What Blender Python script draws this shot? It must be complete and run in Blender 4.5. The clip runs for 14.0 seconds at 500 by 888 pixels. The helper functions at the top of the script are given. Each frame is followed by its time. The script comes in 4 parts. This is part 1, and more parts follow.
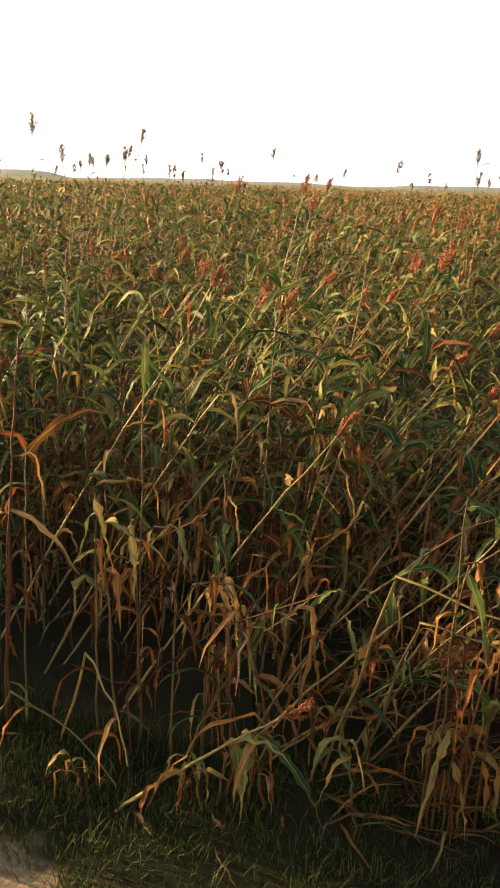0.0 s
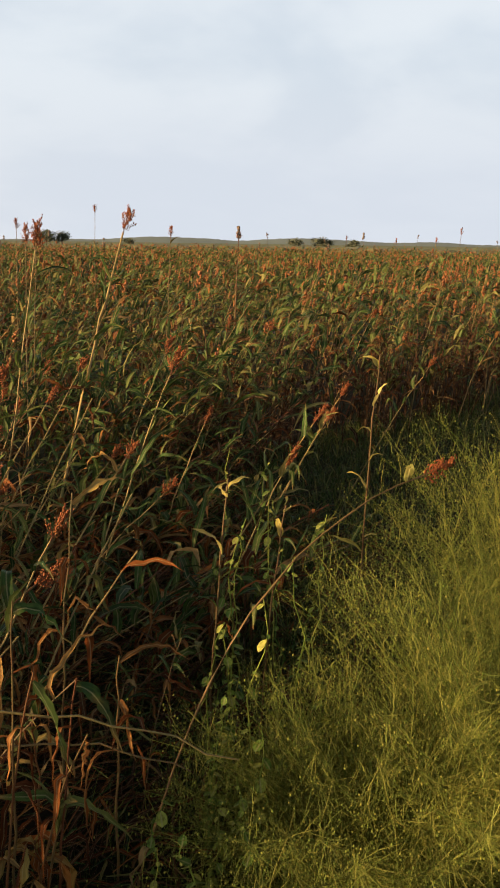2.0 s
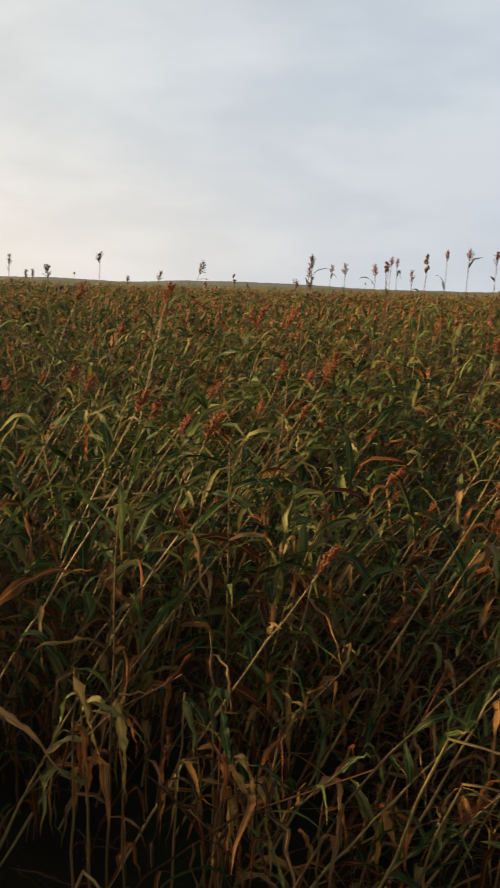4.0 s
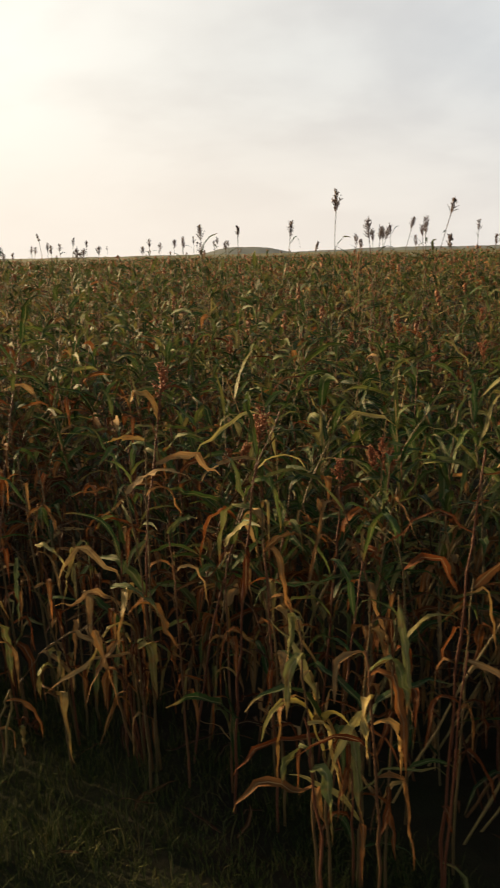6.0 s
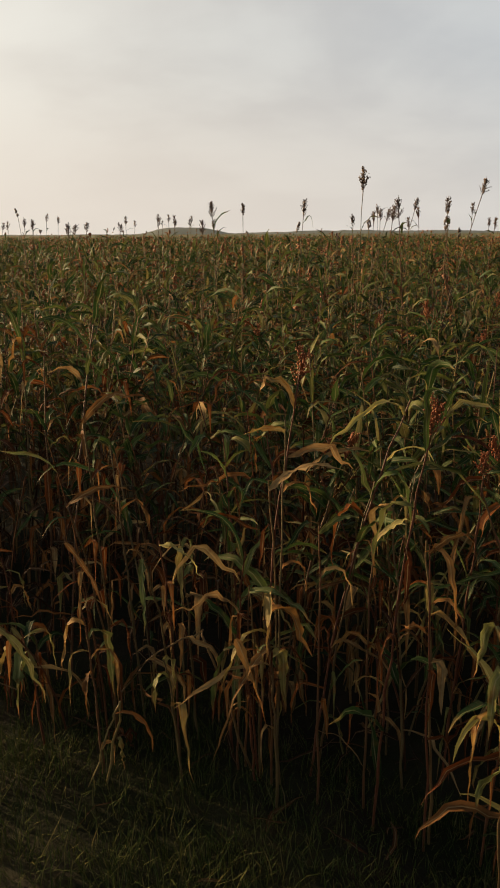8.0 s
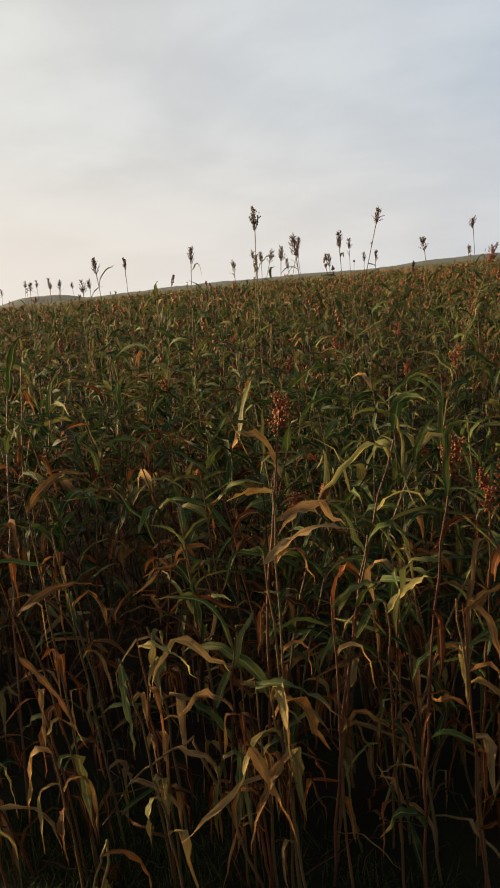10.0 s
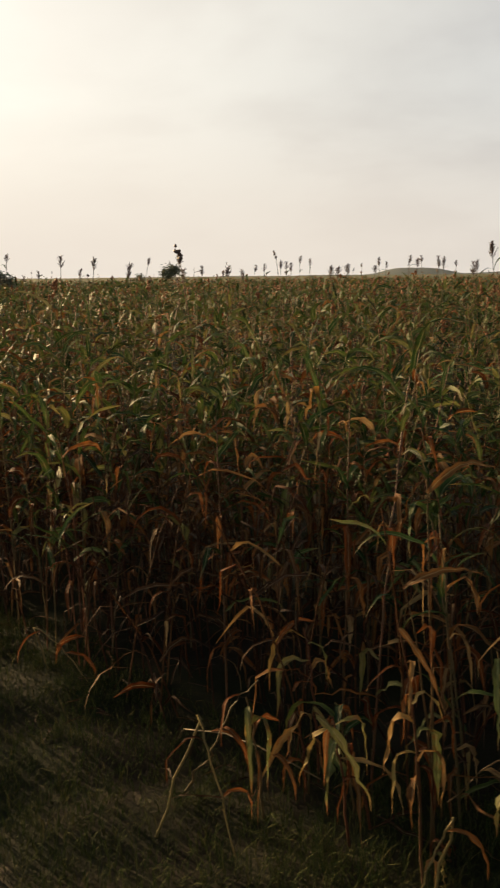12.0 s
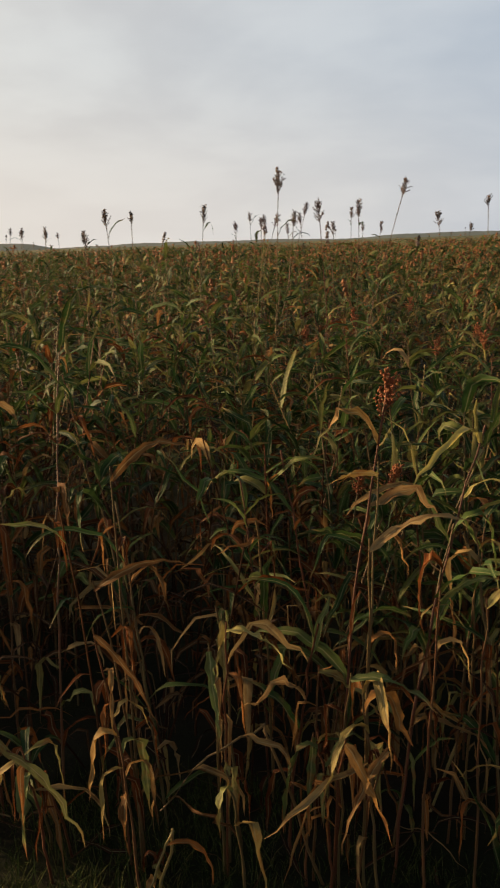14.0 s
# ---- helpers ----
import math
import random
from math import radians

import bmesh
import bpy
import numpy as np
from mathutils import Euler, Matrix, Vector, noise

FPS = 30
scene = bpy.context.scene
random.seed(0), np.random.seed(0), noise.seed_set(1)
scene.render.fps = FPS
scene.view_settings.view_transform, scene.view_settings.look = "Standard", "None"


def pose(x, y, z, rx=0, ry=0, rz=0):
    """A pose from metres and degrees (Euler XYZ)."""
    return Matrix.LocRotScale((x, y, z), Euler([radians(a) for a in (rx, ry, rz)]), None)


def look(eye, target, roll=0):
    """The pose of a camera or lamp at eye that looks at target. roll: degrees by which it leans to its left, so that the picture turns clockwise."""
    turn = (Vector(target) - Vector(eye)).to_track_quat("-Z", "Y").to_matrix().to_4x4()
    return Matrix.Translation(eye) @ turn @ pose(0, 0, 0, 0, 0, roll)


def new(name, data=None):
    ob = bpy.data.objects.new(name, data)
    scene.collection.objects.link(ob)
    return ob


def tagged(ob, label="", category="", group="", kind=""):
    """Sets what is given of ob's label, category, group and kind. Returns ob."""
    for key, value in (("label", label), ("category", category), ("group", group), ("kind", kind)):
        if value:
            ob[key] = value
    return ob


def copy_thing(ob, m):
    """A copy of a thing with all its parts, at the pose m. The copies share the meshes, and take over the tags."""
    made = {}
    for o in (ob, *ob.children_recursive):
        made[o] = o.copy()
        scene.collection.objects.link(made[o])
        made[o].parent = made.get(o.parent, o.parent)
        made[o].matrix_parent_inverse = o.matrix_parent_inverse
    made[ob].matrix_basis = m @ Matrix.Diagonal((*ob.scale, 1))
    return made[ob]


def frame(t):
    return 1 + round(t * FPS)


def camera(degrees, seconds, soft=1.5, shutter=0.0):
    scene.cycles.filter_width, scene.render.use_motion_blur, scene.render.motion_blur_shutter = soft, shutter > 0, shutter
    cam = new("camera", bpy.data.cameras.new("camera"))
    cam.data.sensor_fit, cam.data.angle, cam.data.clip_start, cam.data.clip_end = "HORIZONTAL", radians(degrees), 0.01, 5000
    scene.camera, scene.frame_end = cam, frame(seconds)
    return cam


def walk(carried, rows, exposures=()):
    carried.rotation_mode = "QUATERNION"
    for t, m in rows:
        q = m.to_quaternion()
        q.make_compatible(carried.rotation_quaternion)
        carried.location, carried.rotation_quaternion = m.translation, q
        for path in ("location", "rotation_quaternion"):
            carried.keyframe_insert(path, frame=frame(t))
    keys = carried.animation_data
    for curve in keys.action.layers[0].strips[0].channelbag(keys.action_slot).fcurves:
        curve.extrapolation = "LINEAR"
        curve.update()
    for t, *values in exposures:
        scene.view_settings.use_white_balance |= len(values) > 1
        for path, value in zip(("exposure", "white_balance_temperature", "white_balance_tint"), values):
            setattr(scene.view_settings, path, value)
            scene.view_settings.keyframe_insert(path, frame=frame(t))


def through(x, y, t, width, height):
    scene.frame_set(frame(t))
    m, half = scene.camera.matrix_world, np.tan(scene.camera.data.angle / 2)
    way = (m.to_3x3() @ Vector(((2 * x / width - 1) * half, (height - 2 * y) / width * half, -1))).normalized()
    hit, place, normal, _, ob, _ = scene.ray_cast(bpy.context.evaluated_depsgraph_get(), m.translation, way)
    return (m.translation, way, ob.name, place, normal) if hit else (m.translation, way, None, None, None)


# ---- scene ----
LENS = 29.74
cam = camera(LENS, 14.0, soft=1.85, shutter=0.12)


def view(x, y, z, yaw, pitch, roll):
    return pose(x, y, z, 90 + pitch, 0, yaw) @ pose(0, 0, 0, 0, 0, roll)


# seconds, eye, heading to the left of +y, tilt, lean
ROWS = [
    (0.0, 1.220, -0.542, 1.906, 3.12, -15.46, 1.85),
    (0.5, 1.101, -0.543, 1.923, -3.68, -15.19, 1.63),
    (1.0, 0.961, -0.363, 1.906, -12.84, -13.16, -0.62),
    (1.5, 0.815, -0.239, 1.962, -30.30, -11.38, -1.10),
    (2.0, 0.721, -0.215, 2.004, -39.25, -12.04, 0.82),
    (2.2, 0.738, -0.197, 2.005, -39.92, -11.15, 0.09),
    (4.3, 0.550, -0.144, 1.955, -4.33, -9.89, 1.53),
    (4.5, 0.542, -0.126, 1.942, -0.69, -10.13, 1.24),
    (5.0, 0.518, -0.131, 1.947, 3.71, -10.85, 1.33),
    (5.5, 0.471, -0.151, 1.966, 8.09, -11.58, 0.31),
    (6.0, 0.419, -0.096, 1.932, 16.67, -11.46, -1.37),
    (6.5, 0.244, -0.036, 1.893, 24.91, -9.86, -2.86),
    (7.0, 0.123, -0.054, 1.903, 24.94, -10.70, -2.42),
    (7.5, -0.057, -0.080, 1.919, 15.65, -11.16, -4.31),
    (7.7, -0.159, -0.059, 1.920, 14.57, -12.39, -2.00),
    (9.8, -0.570, 0.300, 1.888, 4.99, -11.60, -2.29),
    (10.0, -0.626, 0.360, 1.874, 5.26, -9.75, -5.78),
    (10.5, -0.661, 0.434, 1.857, 2.09, -9.06, -2.43),
    (11.0, -0.733, 0.427, 1.852, 0.83, -10.27, -0.70),
    (11.5, -0.623, 0.248, 1.934, 12.41, -10.10, -1.26),
    (12.0, -0.754, 0.229, 1.935, 26.54, -10.13, -0.66),
    (12.5, -0.911, 0.402, 1.875, 31.83, -11.46, -3.72),
    (13.0, -0.952, 0.459, 1.878, 26.77, -12.94, -3.76),
    (13.5, -0.926, 0.541, 1.881, 13.28, -11.58, -0.86),
    (14.0, -1.000, 0.497, 1.899, 2.84, -12.09, -1.90),
]
# seconds, stops, kelvin, tint
EXPOSURES = [
    (0.0, 1.32, 6700, 10),
    (0.5, 0.85, 6650, 10),
    (1.0, 0.44, 6600, 10),
    (1.5, 0.34, 6550, 10),
    (2.2, 0.24, 6500, 10),
    (4.3, 0.0, 6500, 10),
    (5.5, -0.04, 6500, 10),
    (6.0, 0.0, 6500, 10),
    (6.5, -0.22, 6500, 10),
    (7.0, -0.3, 6500, 10),
    (7.5, -0.32, 6500, 10),
    (9.8, -0.12, 6350, 10),
    (11.0, -0.12, 6250, 10),
    (11.5, 0.0, 6350, 10),
    (12.0, -0.22, 6500, 10),
    (12.5, -0.36, 6500, 10),
    (13.0, -0.38, 6500, 10),
    (13.5, -0.4, 6300, 10),
    (14.0, -0.22, 6250, 10),
]
walk(cam, [(t, view(*row)) for t, *row in ROWS], EXPOSURES)

# ---- sky and sun ----
SUN_LEFT, SUN_HIGH = 70.0, 11.0
SUN_WAY = Vector((-math.sin(radians(SUN_LEFT)) * math.cos(radians(SUN_HIGH)), math.cos(radians(SUN_LEFT)) * math.cos(radians(SUN_HIGH)), math.sin(radians(SUN_HIGH))))


def node(tree, kind, **values):
    made = tree.nodes.new(kind)
    for key, value in values.items():
        made.inputs[key].default_value = value
    return made


def math_node(tree, operation, a, b=None):
    made = tree.nodes.new("ShaderNodeMath")
    made.operation = operation
    for slot, value in enumerate((a, b)):
        if value is None:
            continue
        if isinstance(value, (int, float)):
            made.inputs[slot].default_value = value
        else:
            tree.links.new(value, made.inputs[slot])
    return made.outputs[0]


def mix_node(tree, fac, a, b, blend="MIX"):
    made = tree.nodes.new("ShaderNodeMix")
    made.data_type, made.blend_type = "RGBA", blend
    for slot, value in ((0, fac), (6, a), (7, b)):
        if isinstance(value, (int, float)):
            made.inputs[slot].default_value = value
        elif isinstance(value, tuple):
            made.inputs[slot].default_value = (*value, 1.0)
        else:
            tree.links.new(value, made.inputs[slot])
    return made.outputs[2]


def ramp_node(tree, fac, stops):
    made = tree.nodes.new("ShaderNodeValToRGB")
    ramp = made.color_ramp
    while len(ramp.elements) < len(stops):
        ramp.elements.new(0.5)
    for element, (at, colour) in zip(ramp.elements, stops):
        element.position, element.color = at, (*colour, 1.0)
    tree.links.new(fac, made.inputs[0])
    return made.outputs[0]


def smooth_node(tree, value, low, high):
    made = tree.nodes.new("ShaderNodeMapRange")
    made.interpolation_type = "SMOOTHSTEP"
    made.inputs[1].default_value, made.inputs[2].default_value = low, high
    tree.links.new(value, made.inputs[0])
    return made.outputs[0]


def make_world():
    world = bpy.data.worlds.new("evening_sky")
    scene.world = world
    world.use_nodes = True
    tree = world.node_tree
    tree.nodes.clear()
    sky = tree.nodes.new("ShaderNodeTexSky")
    sky.sky_type, sky.sun_disc = "NISHITA", False
    sky.sun_elevation, sky.sun_rotation = radians(SUN_HIGH), radians(-SUN_LEFT)
    sky.air_density, sky.dust_density = 1.0, 2.5
    blue = mix_node(tree, 1.0, sky.outputs[0], (0.09, 0.09, 0.09), "MULTIPLY")
    way = tree.nodes.new("ShaderNodeTexCoord").outputs["Generated"]
    dot = tree.nodes.new("ShaderNodeVectorMath")
    dot.operation = "DOT_PRODUCT"
    tree.links.new(way, dot.inputs[0])
    dot.inputs[1].default_value = SUN_WAY
    near_sun = smooth_node(tree, dot.outputs["Value"], 0.0, 0.9)
    glow = math_node(tree, "MULTIPLY", smooth_node(tree, dot.outputs["Value"], 0.55, 1.12), 0.75)
    parts = tree.nodes.new("ShaderNodeSeparateXYZ")
    tree.links.new(way, parts.inputs[0])
    low = math_node(tree, "ADD", math_node(tree, "MAXIMUM", parts.outputs[2], 0.0), 0.3)
    flat = tree.nodes.new("ShaderNodeCombineXYZ")
    tree.links.new(math_node(tree, "DIVIDE", parts.outputs[0], low), flat.inputs[0])
    tree.links.new(math_node(tree, "DIVIDE", parts.outputs[1], low), flat.inputs[1])
    sheet = node(tree, "ShaderNodeTexNoise", Scale=1.5, Detail=4.0, Roughness=0.5, Distortion=0.5)
    tree.links.new(flat.outputs[0], sheet.inputs["Vector"])
    tufts = node(tree, "ShaderNodeTexNoise", Scale=4.0, Detail=5.0, Roughness=0.5)
    tree.links.new(flat.outputs[0], tufts.inputs["Vector"])
    thick = smooth_node(tree, math_node(tree, "ADD", math_node(tree, "MULTIPLY", sheet.outputs[0], 0.7), math_node(tree, "MULTIPLY", tufts.outputs[0], 0.3)), 0.39, 0.62)
    pale = mix_node(tree, near_sun, (0.70, 0.75, 0.80), (0.99, 0.945, 0.85))
    grey = mix_node(tree, near_sun, (0.585, 0.65, 0.725), (0.85, 0.79, 0.71))
    cloud = mix_node(tree, thick, grey, pale)
    cloud = mix_node(tree, glow, cloud, (1.75, 1.66, 1.45))
    whole = mix_node(tree, 0.9, blue, cloud)
    haze = math_node(tree, "MULTIPLY", math_node(tree, "SUBTRACT", 1.0, smooth_node(tree, parts.outputs[2], 0.0, 0.2)), math_node(tree, "ADD", math_node(tree, "MULTIPLY", smooth_node(tree, dot.outputs["Value"], -0.15, 0.9), 0.72), 0.15))
    whole = mix_node(tree, haze, whole, (0.99, 0.88, 0.755))
    bank = math_node(tree, "MULTIPLY", math_node(tree, "SUBTRACT", 1.0, smooth_node(tree, parts.outputs[2], 0.04, 0.2)), math_node(tree, "SUBTRACT", 1.0, smooth_node(tree, dot.outputs["Value"], -0.25, 0.3)))
    whole = mix_node(tree, math_node(tree, "MULTIPLY", bank, 0.75), whole, (0.56, 0.61, 0.69))
    dusk = smooth_node(tree, parts.outputs[2], 0.22, 0.8)
    whole = mix_node(tree, dusk, whole, mix_node(tree, 1.0, whole, (0.275, 0.285, 0.30), "MULTIPLY"))
    back = tree.nodes.new("ShaderNodeBackground")
    back.inputs[1].default_value = 1.0
    tree.links.new(whole, back.inputs[0])
    out = tree.nodes.new("ShaderNodeOutputWorld")
    tree.links.new(back.outputs[0], out.inputs[0])


make_world()
sun = new("sun", bpy.data.lights.new("sun", "SUN"))
sun.data.energy, sun.data.angle, sun.data.color = 12.5, radians(2.5), (1.0, 0.68, 0.34)
sun.matrix_world = look(SUN_WAY * 50, (0, 0, 0))

# ---- materials ----


def base_material(name):
    made = bpy.data.materials.new(name)
    made.use_nodes = True
    tree = made.node_tree
    return made, tree, tree.nodes["Principled BSDF"]


def random_value(tree):
    ob = tree.nodes.new("ShaderNodeObjectInfo").outputs["Random"]
    island = tree.nodes.new("ShaderNodeNewGeometry").outputs["Random Per Island"]
    return math_node(tree, "FRACT", math_node(tree, "ADD", ob, island))


def noise_value(tree, scale, detail=4.0, rough=0.6, kind="Object"):
    coord = tree.nodes.new("ShaderNodeTexCoord").outputs[kind]
    made = node(tree, "ShaderNodeTexNoise", Scale=scale, Detail=detail, Roughness=rough)
    tree.links.new(coord, made.inputs["Vector"])
    return made.outputs[0]


def add_bump(tree, shader, height, strength, distance=0.01):
    made = node(tree, "ShaderNodeBump", Strength=strength, Distance=distance)
    tree.links.new(height, made.inputs["Height"])
    tree.links.new(made.outputs[0], shader.inputs["Normal"])


def leaf_material(name, stops, blotch, amount, through=0.3, rough=0.5, tip=None, shine=0.12):
    """A thin blade: a colour for each leaf, blotches of dead tissue, veins along it, light through it."""
    made, tree, shader = base_material(name)
    colour = ramp_node(tree, random_value(tree), stops)
    spots = smooth_node(tree, noise_value(tree, 17.0, 5.0), 0.5, 0.72)
    colour = mix_node(tree, math_node(tree, "MULTIPLY", spots, amount), colour, blotch)
    uv = tree.nodes.new("ShaderNodeUVMap")
    split = tree.nodes.new("ShaderNodeSeparateXYZ")
    tree.links.new(uv.outputs[0], split.inputs[0])
    streak = tree.nodes.new("ShaderNodeCombineXYZ")
    tree.links.new(math_node(tree, "MULTIPLY", split.outputs[0], 3.2), streak.inputs[0])
    tree.links.new(math_node(tree, "MULTIPLY", split.outputs[1], 3.0), streak.inputs[1])
    tree.links.new(math_node(tree, "MULTIPLY", random_value(tree), 90.0), streak.inputs[2])
    stripes = node(tree, "ShaderNodeTexNoise", Scale=1.0, Detail=4.0, Roughness=0.65)
    tree.links.new(streak.outputs[0], stripes.inputs["Vector"])
    dark = mix_node(tree, 1.0, colour, (0.42, 0.36, 0.34), "MULTIPLY")
    colour = mix_node(tree, math_node(tree, "MULTIPLY", smooth_node(tree, stripes.outputs[0], 0.48, 0.66), 0.75), colour, dark)
    light = mix_node(tree, 1.0, colour, (1.5, 1.4, 1.2), "MULTIPLY")
    colour = mix_node(tree, math_node(tree, "SUBTRACT", 1.0, smooth_node(tree, stripes.outputs[0], 0.3, 0.46)), colour, light)
    if tip:
        far = math_node(tree, "ADD", split.outputs[1], math_node(tree, "MULTIPLY", noise_value(tree, 9.0), 0.5))
        colour = mix_node(tree, smooth_node(tree, far, 1.0, 1.3), colour, tip)
    rib = math_node(tree, "ABSOLUTE", math_node(tree, "SUBTRACT", split.outputs[0], 0.5))
    colour = mix_node(tree, math_node(tree, "MULTIPLY", math_node(tree, "SUBTRACT", 1.0, smooth_node(tree, rib, 0.0, 0.09)), 0.45), colour, (0.34, 0.30, 0.16))
    veins = math_node(tree, "SINE", math_node(tree, "MULTIPLY", split.outputs[0], 60.0))
    tree.links.new(colour, shader.inputs["Base Color"])
    shader.inputs["Roughness"].default_value = rough
    shader.inputs["Specular IOR Level"].default_value = shine
    add_bump(tree, shader, math_node(tree, "ADD", veins, noise_value(tree, 60.0)), 0.25, 0.003)
    glow = tree.nodes.new("ShaderNodeBsdfTranslucent")
    tree.links.new(colour, glow.inputs[0])
    both = tree.nodes.new("ShaderNodeMixShader")
    both.inputs[0].default_value = through
    tree.links.new(shader.outputs[0], both.inputs[1])
    tree.links.new(glow.outputs[0], both.inputs[2])
    tree.links.new(both.outputs[0], tree.nodes["Material Output"].inputs[0])
    return made


def solid_material(name, stops, scale, bump=0.4, rough=0.8, dirt=None):
    """A rough solid: a colour for each piece, mottled at two scales, with relief."""
    made, tree, shader = base_material(name)
    coarse, fine = noise_value(tree, scale), noise_value(tree, scale * 7.0, 6.0)
    pick = math_node(tree, "ADD", math_node(tree, "MULTIPLY", random_value(tree), 0.5), math_node(tree, "MULTIPLY", coarse, 0.5))
    colour = ramp_node(tree, pick, stops)
    if dirt:
        colour = mix_node(tree, smooth_node(tree, fine, 0.5, 0.75), colour, dirt)
    tree.links.new(colour, shader.inputs["Base Color"])
    shader.inputs["Roughness"].default_value = rough
    shader.inputs["Specular IOR Level"].default_value = 0.25
    add_bump(tree, shader, fine, bump, 0.01)
    return made


GREEN = leaf_material("green_leaf", [(0.0, (0.012, 0.030, 0.009)), (0.35, (0.027, 0.058, 0.014)), (0.65, (0.056, 0.092, 0.021)), (0.85, (0.10, 0.122, 0.03)), (1.0, (0.18, 0.155, 0.05))], (0.13, 0.08, 0.03), 0.45, 0.24, 0.55, (0.17, 0.11, 0.035), 0.1)
DRY = leaf_material("dry_leaf", [(0.0, (0.045, 0.014, 0.005)), (0.35, (0.11, 0.033, 0.009)), (0.6, (0.175, 0.06, 0.016)), (0.85, (0.24, 0.11, 0.032)), (1.0, (0.28, 0.19, 0.075))], (0.09, 0.04, 0.02), 0.7, 0.26, 0.7, None, 0.06)
TAN = leaf_material("tan_leaf", [(0.0, (0.10, 0.042, 0.014)), (0.5, (0.175, 0.09, 0.03)), (1.0, (0.28, 0.19, 0.085))], (0.15, 0.06, 0.022), 0.55, 0.3, 0.65, None, 0.06)
# withered brown, deepened so the colour carries the shade low in the crop
DEAD_SHADED = leaf_material("dead_leaf_shaded", [(0.0, (0.022, 0.010, 0.005)), (0.5, (0.048, 0.02, 0.009)), (0.9, (0.085, 0.04, 0.015)), (1.0, (0.14, 0.075, 0.027))], (0.03, 0.012, 0.006), 0.6, 0.12, 0.75)
PALE = leaf_material("pale_leaf", [(0.0, (0.07, 0.10, 0.03)), (0.35, (0.15, 0.15, 0.045)), (0.7, (0.26, 0.185, 0.055)), (1.0, (0.30, 0.14, 0.035))], (0.20, 0.075, 0.022), 0.7, 0.2, 0.6, (0.2, 0.08, 0.025))
YELLOW = leaf_material("yellow_leaf", [(0.0, (0.36, 0.29, 0.055)), (1.0, (0.44, 0.37, 0.12))], (0.22, 0.12, 0.035), 0.5, 0.3, 0.5)
STALK = solid_material("sorghum_stalk", [(0.1, (0.06, 0.016, 0.007)), (0.35, (0.10, 0.034, 0.012)), (0.6, (0.075, 0.06, 0.02)), (0.9, (0.17, 0.09, 0.03))], 14.0, 0.3, 0.6, (0.09, 0.04, 0.02))
STRAW = solid_material("straw_stalk", [(0.1, (0.10, 0.085, 0.025)), (0.4, (0.19, 0.14, 0.045)), (0.7, (0.27, 0.18, 0.06)), (0.9, (0.22, 0.10, 0.035))], 9.0, 0.3, 0.5, (0.14, 0.07, 0.03))
GRAIN = solid_material("red_grain", [(0.1, (0.11, 0.022, 0.007)), (0.5, (0.22, 0.058, 0.014)), (0.9, (0.29, 0.11, 0.03))], 40.0, 0.3, 0.6)
RUST = solid_material("rust_grain", [(0.1, (0.09, 0.030, 0.010)), (0.5, (0.19, 0.068, 0.02)), (0.9, (0.27, 0.115, 0.036))], 40.0, 0.3, 0.6)
HUSK = solid_material("brown_grain", [(0.1, (0.06, 0.04, 0.032)), (0.5, (0.12, 0.08, 0.06)), (0.9, (0.2, 0.14, 0.10))], 40.0, 0.3, 0.6)
SOIL_GRASS = leaf_material("grass_blade", [(0.0, (0.012, 0.024, 0.006)), (0.5, (0.026, 0.042, 0.010)), (0.9, (0.045, 0.055, 0.015)), (1.0, (0.085, 0.075, 0.028))], (0.06, 0.045, 0.025), 0.4, 0.12, 0.9, None, 0.02)
WISP = leaf_material("wispy_weed", [(0.0, (0.13, 0.18, 0.034)), (0.5, (0.195, 0.225, 0.044)), (1.0, (0.28, 0.265, 0.06))], (0.30, 0.23, 0.065), 0.2, 0.4, 0.8, None, 0.04)
ROUND = leaf_material("round_weed_leaf", [(0.0, (0.08, 0.15, 0.03)), (0.5, (0.17, 0.24, 0.04)), (1.0, (0.34, 0.34, 0.07))], (0.25, 0.22, 0.07), 0.3, 0.4, 0.5)
# leaf green paled and greyed to paint in the haze of distance
HAZY_CROWN = leaf_material("hazy_tree_leaf", [(0.0, (0.11, 0.13, 0.10)), (0.6, (0.15, 0.175, 0.125)), (1.0, (0.2, 0.21, 0.15))], (0.10, 0.11, 0.08), 0.3, 0.2, 0.7)
CLOD = solid_material("clod", [(0.2, (0.10, 0.075, 0.045)), (0.8, (0.26, 0.20, 0.14))], 30.0, 0.6, 0.95)
BARK = solid_material("bark", [(0.2, (0.10, 0.07, 0.05)), (0.8, (0.2, 0.15, 0.10))], 3.0, 0.8, 0.9)
# blue-grey stands for woods seen through haze; the haze is only in this colour
HAZY_HILL = solid_material("hazy_far_hill", [(0.2, (0.10, 0.125, 0.12)), (0.8, (0.15, 0.18, 0.175))], 0.02, 0.2, 1.0)
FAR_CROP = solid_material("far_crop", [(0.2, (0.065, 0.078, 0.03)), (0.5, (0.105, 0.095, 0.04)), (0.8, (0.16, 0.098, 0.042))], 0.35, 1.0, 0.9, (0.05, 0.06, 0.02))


# edges on the plan: where the crop begins, and where the bare track ends
EDGE_X = [-60, -12, -8, -5.3, -3.7, -2.5, -1.0, 0.0, 1.0, 2.0, 2.6, 3.4, 4.2, 5.2, 6.3, 7.8, 9.8, 14, 60]
EDGE_Y = [32, 8.3, 6.0, 4.5, 3.75, 3.3, 2.98, 2.45, 2.05, 2.0, 2.5, 3.6, 4.6, 5.4, 5.95, 6.15, 6.5, 8.4, 24]
TRACK_X = [-60, -12, -3.5, -2.9, -2.3, -1.0, 0.2, 0.55, 0.9, 2.0, 60]
